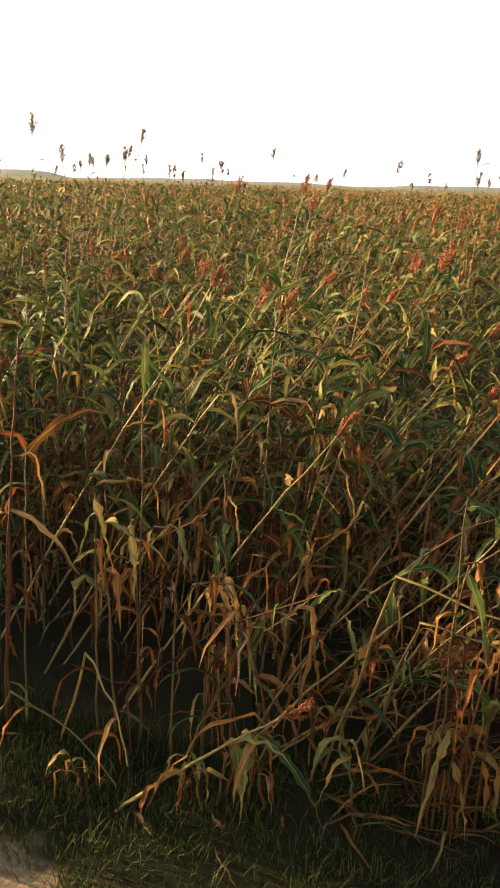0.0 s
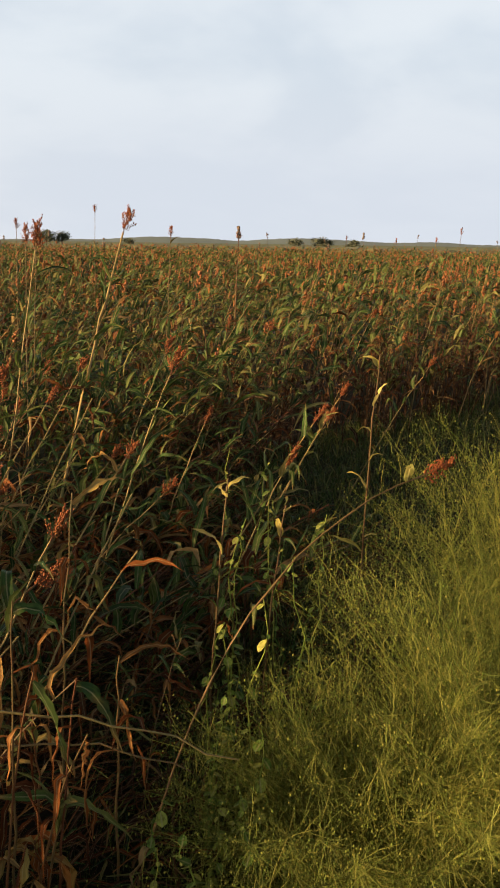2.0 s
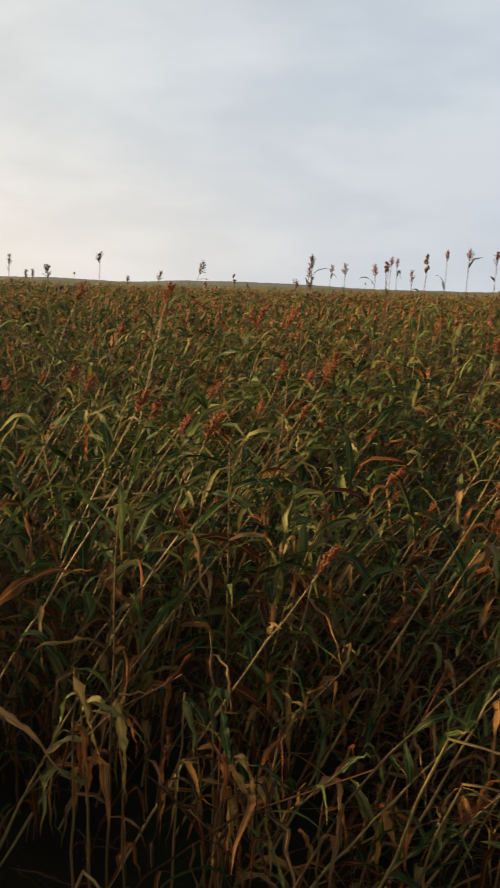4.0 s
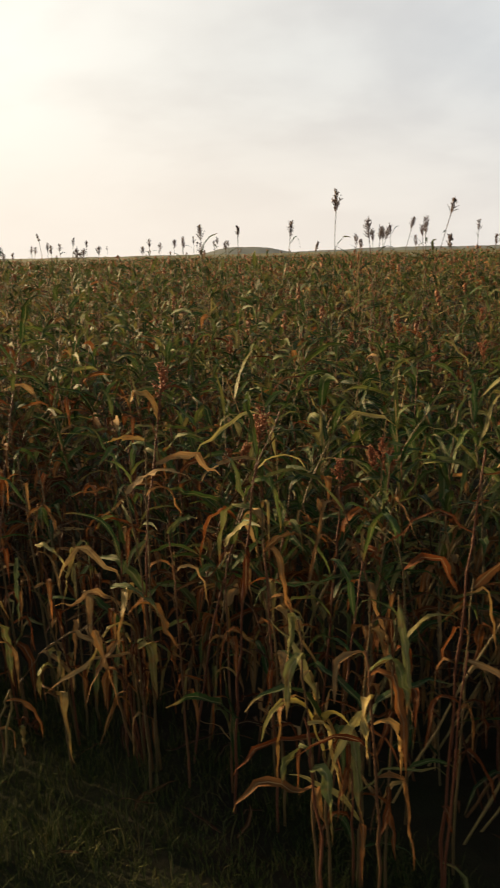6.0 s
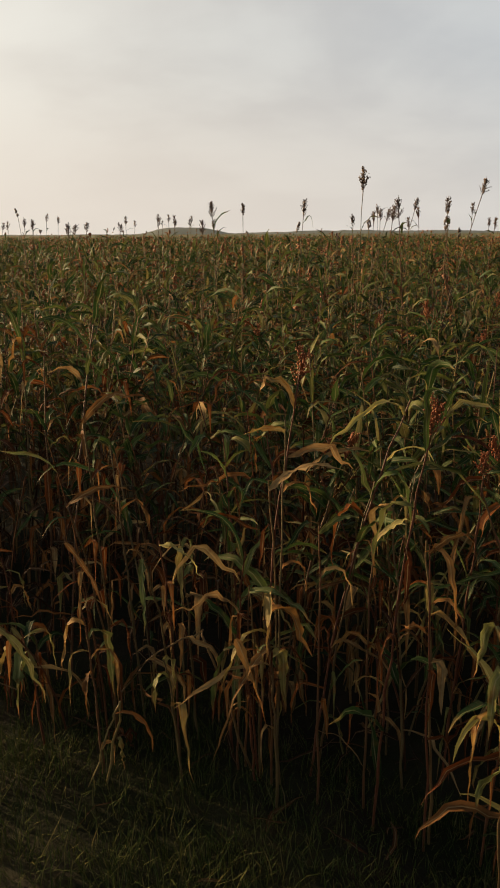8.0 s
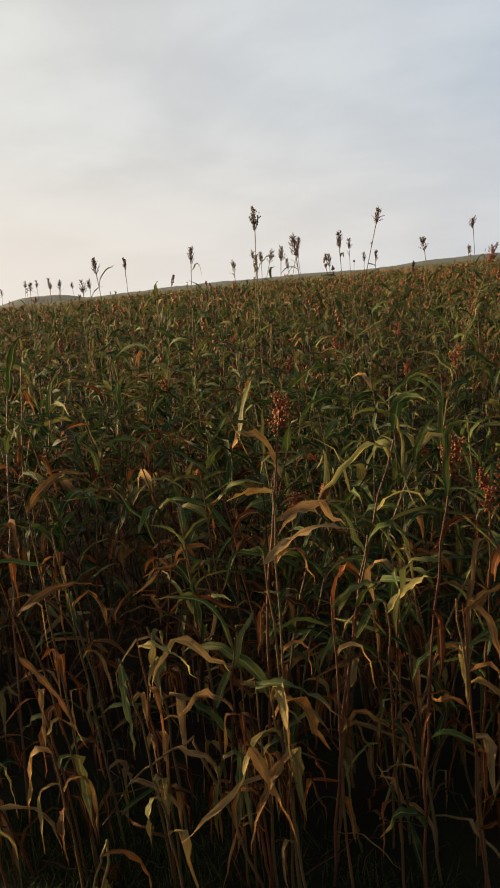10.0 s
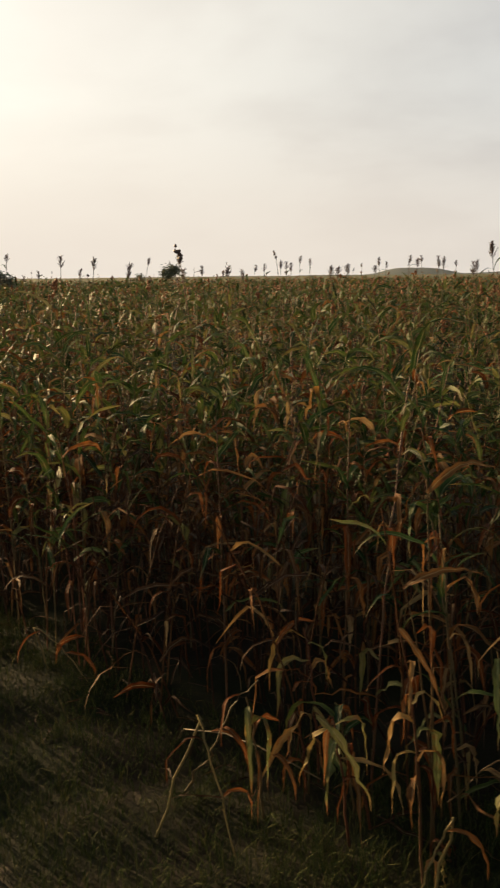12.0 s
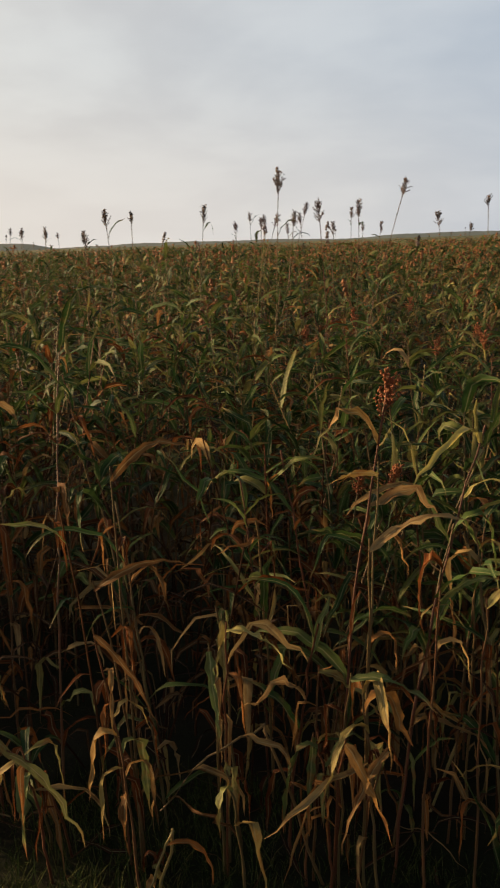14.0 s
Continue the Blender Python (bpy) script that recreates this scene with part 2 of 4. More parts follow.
TRACK_Y = [29, 6.5, 2.68, 2.5, 1.85, 1.55, 1.85, 1.8, 1.2, 0.8, -6]


def edge(x):
    return np.interp(x, EDGE_X, EDGE_Y)


def track(x):
    return np.interp(x, TRACK_X, TRACK_Y)


def lodged(x, y):
    """How far the crop lies flattened, 0 to 1: a patch beside the bush."""
    return np.clip((x - 1.25) / 0.8, 0, 1) * np.clip((5.6 - x) / 0.6, 0, 1) * np.clip((5.8 - y) / 1.5, 0, 1)


def ground_height(x, y):
    bumps = 0.014 * np.sin(x * 1.7 + 0.9 * y + 1.3 * np.sin(0.7 * y - 0.4 * x)) + 0.012 * np.cos(2.3 * y - 1.1 * x + 1.7 * np.sin(0.9 * x + 0.3)) + 0.012 * np.sin(x * 7.1 + y * 3.3 + 2.1 * np.sin(1.9 * y)) + 0.01 * np.cos(y * 9.7 - x * 4.1 + 1.9 * np.sin(2.3 * x + y))
    near = np.exp(-((x * x + y * y) / 900.0))
    bank = 0.07 / (1.0 + np.exp(np.clip(-(y - track(x)) * 14.0, -50, 50)))
    return (bumps + bank - 0.04) * near


def ground_material():
    made, tree, shader = base_material("ground_soil")
    coarse, fine = noise_value(tree, 2.2, 6.0), noise_value(tree, 38.0, 8.0, 0.7)
    # soil tones near black: shade beneath the plants is put into the colour
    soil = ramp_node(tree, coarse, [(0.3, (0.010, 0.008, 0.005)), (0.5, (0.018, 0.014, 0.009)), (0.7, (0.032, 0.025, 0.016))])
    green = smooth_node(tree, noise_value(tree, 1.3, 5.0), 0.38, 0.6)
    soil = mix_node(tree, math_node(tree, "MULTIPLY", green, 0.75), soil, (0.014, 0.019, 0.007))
    sand = ramp_node(tree, fine, [(0.3, (0.09, 0.068, 0.042)), (0.5, (0.17, 0.13, 0.085)), (0.75, (0.27, 0.21, 0.145))])
    bare = tree.nodes.new("ShaderNodeAttribute")
    bare.attribute_name = "bare"
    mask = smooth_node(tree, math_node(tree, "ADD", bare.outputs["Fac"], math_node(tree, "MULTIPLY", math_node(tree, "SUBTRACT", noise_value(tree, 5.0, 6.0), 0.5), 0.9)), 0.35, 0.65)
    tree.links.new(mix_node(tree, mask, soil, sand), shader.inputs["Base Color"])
    shader.inputs["Roughness"].default_value = 0.95
    shader.inputs["Specular IOR Level"].default_value = 0.1
    add_bump(tree, shader, math_node(tree, "ADD", fine, math_node(tree, "MULTIPLY", noise_value(tree, 9.0, 5.0), 2.0)), 0.8, 0.014)
    return made


# ---- mesh tools ----


class Geo:
    """Collects vertices and faces of one mesh, with uv and material numbers."""

    def __init__(self):
        self.v, self.uv, self.f, self.m, self.count = [], [], [], [], 0

    def add(self, verts, faces, mat=0, uv=None):
        verts = np.asarray(verts, np.float32).reshape(-1, 3)
        faces = np.asarray(faces, np.int64)
        self.v.append(verts)
        self.uv.append(np.zeros((len(verts), 2), np.float32) if uv is None else np.asarray(uv, np.float32).reshape(-1, 2))
        self.f.append(faces + self.count)
        self.m.append(np.broadcast_to(np.asarray(mat), (len(faces),)))
        self.count += len(verts)
        return self

    def mesh(self, name, *materials, smooth=True):
        data = bpy.data.meshes.new(name)
        verts, uv = np.concatenate(self.v), np.concatenate(self.uv)
        sizes = np.concatenate([np.full(len(f), f.shape[1]) for f in self.f])
        loops = np.concatenate([f.ravel() for f in self.f])
        data.vertices.add(len(verts))
        data.vertices.foreach_set("co", verts.ravel())
        data.loops.add(len(loops))
        data.loops.foreach_set("vertex_index", loops.astype(np.int32))
        data.polygons.add(len(sizes))
        data.polygons.foreach_set("loop_start", np.r_[0, np.cumsum(sizes)[:-1]].astype(np.int32))
        data.polygons.foreach_set("material_index", np.concatenate(self.m).astype(np.int32))
        data.polygons.foreach_set("use_smooth", np.full(len(sizes), smooth))
        layer = data.uv_layers.new(name="UVMap")
        layer.data.foreach_set("uv", uv[loops].ravel())
        for mat in materials:
            data.materials.append(mat)
        data.update(calc_edges=True)
        data.validate()
        return data


def strip_faces(n, rows, across):
    """Quads of n grids of rows by across vertices."""
    a = np.arange((rows - 1) * across).reshape(rows - 1, across)[:, :-1].ravel()
    one = np.stack([a, a + 1, a + across + 1, a + across], 1)
    return (one[None] + (np.arange(n) * rows * across)[:, None, None]).reshape(-1, 4)


RAG = np.random.default_rng(404)


def blades(geo, mat, base, az, rise, droop, length, width, twist, curl, seg=6, across=3, fold=0.18, wave=0.0, rng=None, bend=1.3, kink=None, rag=0.5):
    """Leaf blades, all at once: each leaves its base along az at the angle rise, bows by droop, tapers to a tip; rag crumples it."""
    base = np.asarray(base, float).reshape(-1, 3)
    n = len(base)
    az, rise, droop, length, width, twist, curl = (np.broadcast_to(np.asarray(q, float), (n,))[:, None] for q in (az, rise, droop, length, width, twist, curl))
    s = np.linspace(0, 1, seg + 1)[None]
    el = np.maximum(rise - droop * (s**bend if kink is None else 0.25 * s + 0.75 / (1 + np.exp(-(s - kink) * 22))), -1.5)
    head = az + curl * s
    bends = RAG.normal(0, 1, (n, seg + 1)) * rag
    el = np.maximum(el + 0.32 * bends, -1.55)
    head = head + RAG.normal(0, 0.36, (n, seg + 1)) * rag
    way = np.stack([np.cos(el) * np.cos(head), np.cos(el) * np.sin(head), np.sin(el)], -1)
    step = np.concatenate([np.zeros((n, 1, 3)), way[:, :-1] * (length / seg)[..., None]], 1)
    mid = base[:, None] + np.cumsum(step, 1)
    side0 = np.stack([-np.sin(head), np.cos(head), 0 * head], -1)
    norm0 = np.cross(way, side0)
    c, k = np.cos(twist * s)[..., None], np.sin(twist * s)[..., None]
    side, norm = side0 * c + norm0 * k, norm0 * c - side0 * k
    w = (width * np.minimum(1.0, 0.4 + s * 4) * np.maximum(0.04, 1 - s**2.6) * (1 - 0.45 * rag * RAG.uniform(0, 1, (n, seg + 1))))[..., None]
    if across == 2:
        grid = np.stack([mid - side * w / 2, mid + side * w / 2], 2)
    else:
        ruffle = 0.0
        if wave and rng is not None:
            ruffle = wave * np.sin(s * rng.uniform(9, 22, (n, 1)) + rng.uniform(0, 6, (n, 1)))[..., None]
        grid = np.stack([mid - side * w / 2 + norm * w * (fold + ruffle), mid, mid + side * w / 2 + norm * w * (fold - ruffle)], 2)
    u = np.linspace(0, 1, across)
    uv = np.stack(np.broadcast_arrays(u[None, None, :], s[..., None]), -1)
    uv = np.broadcast_to(uv, (n, seg + 1, across, 2))
    geo.add(grid, strip_faces(n, seg + 1, across), np.repeat(np.broadcast_to(mat, (n,)), seg * (across - 1)), uv)
    return mid[:, -1]


def tubes(geo, mat, path, radius, sides=6):
    """Round stems, all at once: path is n x points x 3, radius n x points."""
    path, radius = np.asarray(path, float), np.asarray(radius, float)
    n, rows = path.shape[:2]
    way = np.gradient(path, axis=1)
    way /= np.linalg.norm(way, axis=-1, keepdims=True) + 1e-9
    ref = np.where(np.abs(way[..., 2:3]) > 0.8, np.array([1.0, 0, 0]), np.array([0, 0, 1.0]))
    a = np.cross(way, ref)
    a /= np.linalg.norm(a, axis=-1, keepdims=True) + 1e-9
    b = np.cross(way, a)
    turn = np.linspace(0, 2 * math.pi, sides + 1)
    ring = path[:, :, None] + radius[:, :, None, None] * (a[:, :, None] * np.cos(turn)[:, None] + b[:, :, None] * np.sin(turn)[:, None])
    geo.add(ring, strip_faces(n, rows, sides + 1), mat)


OCTA = np.array([(1, 0, 0), (-1, 0, 0), (0, 1, 0), (0, -1, 0), (0, 0, 1), (0, 0, -1)], float)
OCTA_F = np.array([(0, 2, 4), (2, 1, 4), (1, 3, 4), (3, 0, 4), (2, 0, 5), (1, 2, 5), (3, 1, 5), (0, 3, 5)])


def grains(geo, mat, centres, size, stretch=1.0, rng=None):
    centres = np.asarray(centres, float).reshape(-1, 3)
    n = len(centres)
    size = np.broadcast_to(np.asarray(size, float), (n,))[:, None, None]
    shape = np.broadcast_to(OCTA * np.array([1, 1, stretch]), (n, 6, 3))
    if rng is not None:
        shape = shape * rng.uniform(0.7, 1.25, (n, 6, 1))
    faces = (OCTA_F[None] + (np.arange(n) * 6)[:, None, None]).reshape(-1, 3)
    geo.add(centres[:, None] + shape * size, faces, mat)


def bow(base, tip, points, sag=0.0, straight=False):
    """A stem's line from base to tip that starts upright and leans over."""
    base, tip = np.asarray(base, float), np.asarray(tip, float)
    mid = base + (tip - base) * np.array([0.46, 0.46, 0.56] if straight else [0.25, 0.25, 0.6]) + np.array([0, 0, sag])
    s = np.linspace(0, 1, points)[:, None]
    return base * (1 - s) ** 2 + 2 * mid * s * (1 - s) + tip * s**2


def part(name, geo, parent, *materials, label="", smooth=True):
    ob = new(name, geo.mesh(name, *materials, smooth=smooth) if isinstance(geo, Geo) else geo)
    ob.parent = parent
    if label:
        tagged(ob, label)
    return ob


# ---- ground ----


def make_ground():
    inner = np.arange(-12, 12.01, 0.14)
    outer = np.array([14, 17, 21, 27, 35, 50, 80, 130, 220, 400, 800, 1600, 3200], float)
    xs = np.r_[-outer[::-1], inner, outer]
    gx, gy = np.meshgrid(xs, xs, indexing="xy")
    gz = ground_height(gx, gy)
    geo = Geo().add(np.stack([gx, gy, gz], -1), strip_faces(1, len(xs), len(xs)))
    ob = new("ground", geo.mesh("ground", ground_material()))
    layer = ob.data.attributes.new("bare", "FLOAT", "POINT")
    layer.data.foreach_set("value", np.minimum(np.clip((track(gx) - gy) / 0.5 + 0.5, 0, 1), np.clip((gy - track(gx) + 4.2) / 0.8, 0, 1)).astype(np.float32).ravel())
    return tagged(ob, "field soil with crop shade in its colour, beside a bare sandy track", "ground", kind="structure")


make_ground()


# ---- sorghum plants ----


def sorghum(base, tip, head, green, dry, seed, yellow=0, sag=0.0, low=0.12, label="", wide=0.038, long=0.32, high=0.93, grain=None, straight=False, hang=False, stout=1.0, skin=None):
    """One plant: a stalk with nodes from base to tip, drooping blades, and a grain head of that length (0: none)."""
    rng = np.random.default_rng(seed)
    root = new("sorghum_plant")
    root.location = base
    end = np.asarray(tip, float) - np.asarray(base, float)
    tall = max(float(np.linalg.norm(end)), 0.2)
    line = bow((0, 0, 0), end, 15, sag, straight)
    line[1:-1] += rng.normal(0, 0.003, (13, 3))
    thick = np.linspace(0.0046, 0.0024, 15) * stout
    thick[2::3] *= 1.35
    part("stalk", stalk_geo(line, thick), root, skin or STALK)
    count = green + dry + yellow
    kinds = [1] * dry + [0] * green + [2] * yellow
    if dry > green:
        rng.shuffle(kinds)
    spots = np.linspace(low, high, max(count, 1)) + rng.uniform(-0.03, 0.03, max(count, 1))
    turn = rng.uniform(0, 6.28)
    for n, kind in enumerate(kinds):
        at = min(max(spots[n], 0.03), 0.97) * 14
        lo = min(int(at), 13)
        foot = line[lo] + (line[lo + 1] - line[lo]) * (at - lo)
        az = turn + math.pi * n + rng.normal(0, 0.55)
        geo = Geo()
        snap = rng.uniform(0.2, 0.6) if rng.random() < 0.45 else None
        if kind == 1:
            hangs = rng.random() < 0.62
            blades(geo, 0, foot, az, rng.uniform(0.1, 1.1), rng.uniform(2.3, 3.0) if hangs else rng.uniform(0.9, 2.2), long * rng.uniform(0.5, 1.3), wide * rng.uniform(0.3, 1.0), rng.uniform(-2.8, 2.8), rng.uniform(-1.2, 1.2), 9, 3, 0.3, 0.16, rng, rng.uniform(0.5, 1.0), rng.uniform(0.06, 0.32) if hangs else snap, rag=0.9)
            part("leaf", geo, root, (PALE, TAN, DRY, DRY)[int(rng.integers(4))])
        elif hang:
            blades(geo, 0, foot, az, rng.uniform(0.2, 1.1), rng.uniform(1.8, 2.8), long * rng.uniform(0.55, 1.2), wide * rng.uniform(0.5, 1.15), rng.uniform(-2.2, 2.2), rng.uniform(-1.0, 1.0), 11, 3, 0.26, 0.16, rng, 1.0, rng.uniform(0.08, 0.3), rag=0.75)
            part("leaf", geo, root, PALE)
        else:
            blades(geo, 0, foot, az, rng.uniform(0.5, 1.4), rng.uniform(0.6, 2.6), long * rng.uniform(0.5, 1.35), wide * rng.uniform(0.45, 1.1), rng.uniform(-1.8, 1.8), rng.uniform(-0.5, 0.5), 9, 3, 0.2, 0.06, rng, rng.uniform(0.9, 1.7), snap if snap and rng.random() < 0.5 else None)
            part("leaf", geo, root, YELLOW if kind == 2 else GREEN)
    if head:
        stems, seeds = head_geo(line[-1], line[-1] - line[-3], head, rng)
        panicle = part("grain_head", stems, root, STALK)
        part("seed_head", seeds, panicle, grain or GRAIN, label="small round grains strung on the branchlets")
    words = label or ("leafy green sorghum plant with a red grain head" if green > dry and head else "dry sorghum plant with curled brown leaves and a red grain head" if head else "sorghum plant with dry hanging leaves and no head" if dry >= green else "young green sorghum plant with arching leaves")
    return tagged(root, words, "sorghum plant", "sorghum plants of the field")


def stalk_geo(line, thick):
    geo = Geo()
    tubes(geo, 0, line[None], thick[None], 7)
    return geo


def head_geo(foot, way, length, rng, twigs=30, each=8):
    """A loose grain head: a stem with steep branchlets, and the small grains strung on them."""
    geo, seeds = Geo(), Geo()
    way = np.asarray(way, float) / (np.linalg.norm(way) + 1e-9)
    side = np.cross(way, (0.3, 0.5, 0.8))
    side /= np.linalg.norm(side)
    up = np.cross(way, side)
    u = rng.uniform(0.0, 0.8, twigs)
    a = rng.uniform(0, 6.28, twigs)
    out = side * np.cos(a)[:, None] + up * np.sin(a)[:, None]
    open_by = rng.uniform(0.3, 0.85, twigs) * rng.uniform(0.65, 1.15)
    grow = way * np.cos(open_by)[:, None] + out * np.sin(open_by)[:, None]
    reach = length * rng.uniform(0.25, 0.5, twigs) * (1.05 - 0.6 * u)
    start = foot + way * (u * length * 0.95)[:, None]
    tubes(geo, 0, np.stack([start, start + grow * reach[:, None]], 1), np.full((twigs, 2), 0.0009), 3)
    s = np.linspace(0.25, 1.05, each)[None, :, None]
    spots = start[:, None] + grow[:, None] * reach[:, None, None] * s
    spots = spots.reshape(-1, 3) + rng.normal(0, 0.016 * length, (twigs * each, 3))
    grains(seeds, 0, spots, rng.uniform(0.013, 0.024, len(spots)) * length + 0.0008, 1.3, rng)
    axis = foot + way * np.linspace(-0.02, length * 0.85, 6)[:, None]
    tubes(geo, 0, axis[None], np.linspace(0.0035, 0.001, 6)[None], 5)
    return geo, seeds


# places of grain heads over the canopy: x, y, z, length, lean of the stalk
SKY_HEADS_1 = [
    (-1.08, 7.44, 2.32, 0.19, 0.12), (-0.18, 7.5, 2.25, 0.16, 0.5), (0.82, 9.5, 2.21, 0.15, 0.05), (-1.72, 8.51, 2.14, 0.15, 0.05),
    (-0.8, 7.3, 2.1, 0.15, -0.05), (-0.46, 8.2, 2.13, 0.15, 0.12), (0.32, 9.19, 2.06, 0.16, -0.08), (2.63, 15.4, 2.24, 0.24, 0.7),
    (-3.69, 10.97, 2.06, 0.145, 0), (-5.19, 16.82, 2.17, 0.143, 0.1), (-4.99, 16.87, 2.11, 0.143, 0), (-3.52, 12.15, 2.04, 0.145, 0),
    (-2.44, 9.19, 2.15, 0.145, 0.05), (-1.62, 11.35, 2.06, 0.145, 0), (-1.3, 11.38, 2.13, 0.145, 0.15), (-1.56, 13.8, 2.24, 0.145, -0.05),
    (-0.84, 10.48, 2.21, 0.145, 0.5), (-1.04, 12.48, 2.05, 0.145, 0), (-0.52, 11.39, 2.02, 0.145, 0.05),
]
SKY_HEADS_2 = [
    (-0.25, 12.48, 2.21, 0.145, 0), (-0.01, 13.81, 2.05, 0.145, 0.1), (0.01, 11.37, 2.02, 0.145, 0.2), (1.63, 11.87, 2.06, 0.145, 0.45),
    (-0.97, 9.02, 2.09, 0.145, 0.2), (-1.15, 10.7, 2.12, 0.145, 0.5), (-0.89, 11.84, 2.15, 0.145, -0.1), (-1.31, 10.68, 2.08, 0.145, 0),
    (2.67, 8.2, 2.2, 0.145, 0.1), (3.61, 10.38, 2.18, 0.145, 0.1), (3.42, 8.68, 2.16, 0.145, 0), (2.76, 8.59, 2, 0.145, 0.2),
    (3.74, 12.61, 2.18, 0.145, 0.2), (1.28, 12.85, 2, 0.145, 0.3), (-8.07, 7.45, 2.02, 0.145, 0.1), (-11.4, 11.22, 2.08, 0.145, 0),
    (-9.2, 9.15, 2.19, 0.145, 0), (-10.14, 10.11, 2.05, 0.145, 0.1), (-8.34, 8.46, 2.04, 0.145, 0.1),
]
SKY_HEADS_3 = [
    (-6.7, 6.78, 2.08, 0.145, 0.05), (-8.76, 9.55, 2.17, 0.145, 0.05), (-11.77, 13.48, 1.93, 0.143, 0.1), (-10.36, 12.14, 1.98, 0.145, 0.05),
    (-7.58, 9.1, 2.12, 0.145, 0.1), (-8.06, 10.11, 2, 0.145, 0.3), (-5.91, 7.41, 2.05, 0.145, 0.1), (-5.33, 7.12, 1.99, 0.145, 0.25),
    (-8.96, 13.14, 2.18, 0.145, 0.4), (-5.99, 9.07, 2.13, 0.145, 0.05), (-6.97, 10.83, 1.97, 0.145, -0.1), (-6.23, 9.99, 2, 0.145, -0.1),
    (-5.18, 8.64, 1.99, 0.145, 0.05), (-6.31, 11.18, 1.96, 0.145, 0.2), (-8.33, 15.7, 2.07, 0.143, 0.25), (-6.63, 12.52, 2.04, 0.145, 0),
    (-6.42, 12.62, 2.08, 0.145, 0), (-7.03, 14.17, 2.1, 0.145, 0), (-5.74, 11.45, 2.04, 0.145, 0.1),
]
SKY_HEADS_4 = [
    (-6.83, 14.26, 2.18, 0.145, 0.2), (-4.53, 9.78, 1.96, 0.145, 0.1), (-4.46, 9.8, 1.97, 0.145, 0), (-4.69, 10.69, 2, 0.145, 0.1),
    (-5.67, 14.7, 2.14, 0.145, 0), (-4.4, 12.53, 2.09, 0.145, 0.05), (-5.54, 15.95, 2.19, 0.143, 0.1), (-5.36, 16.01, 2.18, 0.143, 0),
    (-2.47, 8.14, 2.12, 0.145, -0.1), (-2.94, 9.49, 1.99, 0.145, 0), (-5.02, 16.13, 2.11, 0.123, 0), (-5.91, 15.81, 2.09, 0.143, 0),
    (-5.46, 13.91, 2.01, 0.145, 0.1), (-7.1, 15.3, 2.15, 0.143, 0.1), (4.05, 12.56, 2.24, 0.13, 0.1), (4.35, 10.95, 2.3, 0.13, 0.1),
    (3.85, 8.83, 2.1, 0.13, 0.1), (3.58, 12.66, 2.02, 0.13, 0.1), (4.27, 7.83, 2.27, 0.13, 0.1),
]
SKY_HEADS_5 = [
    (4.36, 11.08, 2.24, 0.13, 0.1), (4.46, 11.05, 2.3, 0.13, 0.1), (4.21, 8.85, 2.32, 0.13, 0.1), (3.82, 7.39, 2.28, 0.13, 0.1),
    (4.91, 8.57, 2.16, 0.13, 0.1), (4.16, 5.3, 2.16, 0.2, 0.1), (3.57, 5.63, 2.04, 0.16, 0.1), (4.16, 6.65, 2.04, 0.13, 0.1),
    (7.43, 11.42, 2.44, 0.13, 0.1), (6.24, 7.85, 2.11, 0.13, 0.1), (7.4, 8.21, 2.09, 0.13, 0.1), (14.45, 11.3, 2.1, 0.13, 0.1),
    (12.73, 9.36, 2.23, 0.13, 0.1), (15.87, 15.04, 2.15, 0.13, 0.1), (10.39, 14.87, 1.92, 0.13, 0.1), (13.36, 17.18, 1.92, 0.13, 0.1),
    (16.63, 14.25, 2.1, 0.13, 0.1),
]
# red heads within the canopy: x, y, z, length
RED_HEADS_1 = [
    (-0.68, 3.48, 1.11, 0.09), (-1.70, 6.63, 1.21, 0.09), (-2.03, 7.62, 1.16, 0.09), (-0.89, 7.13, 1.25, 0.10),
    (-0.52, 7.28, 1.33, 0.12), (-0.40, 8.16, 1.13, 0.08), (0.17, 6.16, 1.27, 0.11), (0.79, 9.66, 1.36, 0.12),
    (-0.06, 3.41, 1.11, 0.09), (1.48, 14.11, 1.45, 0.15), (0.60, 6.62, 1.13, 0.08), (0.63, 7.46, 1.89, 0.13),
    (0.98, 4.70, 1.32, 0.12), (1.14, 3.66, 1.38, 0.13), (-0.14, 6.02, 1.25, 0.10), (-0.10, 3.43, 1.12, 0.09),
    (1.02, 8.93, 1.50, 0.16), (1.26, 6.99, 1.75, 0.13), (1.20, 6.15, 1.89, 0.13), (0.35, 7.39, 1.21, 0.10),
    (0.02, 8.62, 1.32, 0.12), (0.41, 5.12, 0.91, 0.07), (0.87, 3.47, 0.41, 0.08), (-0.15, 5.13, 0.92, 0.07),
]
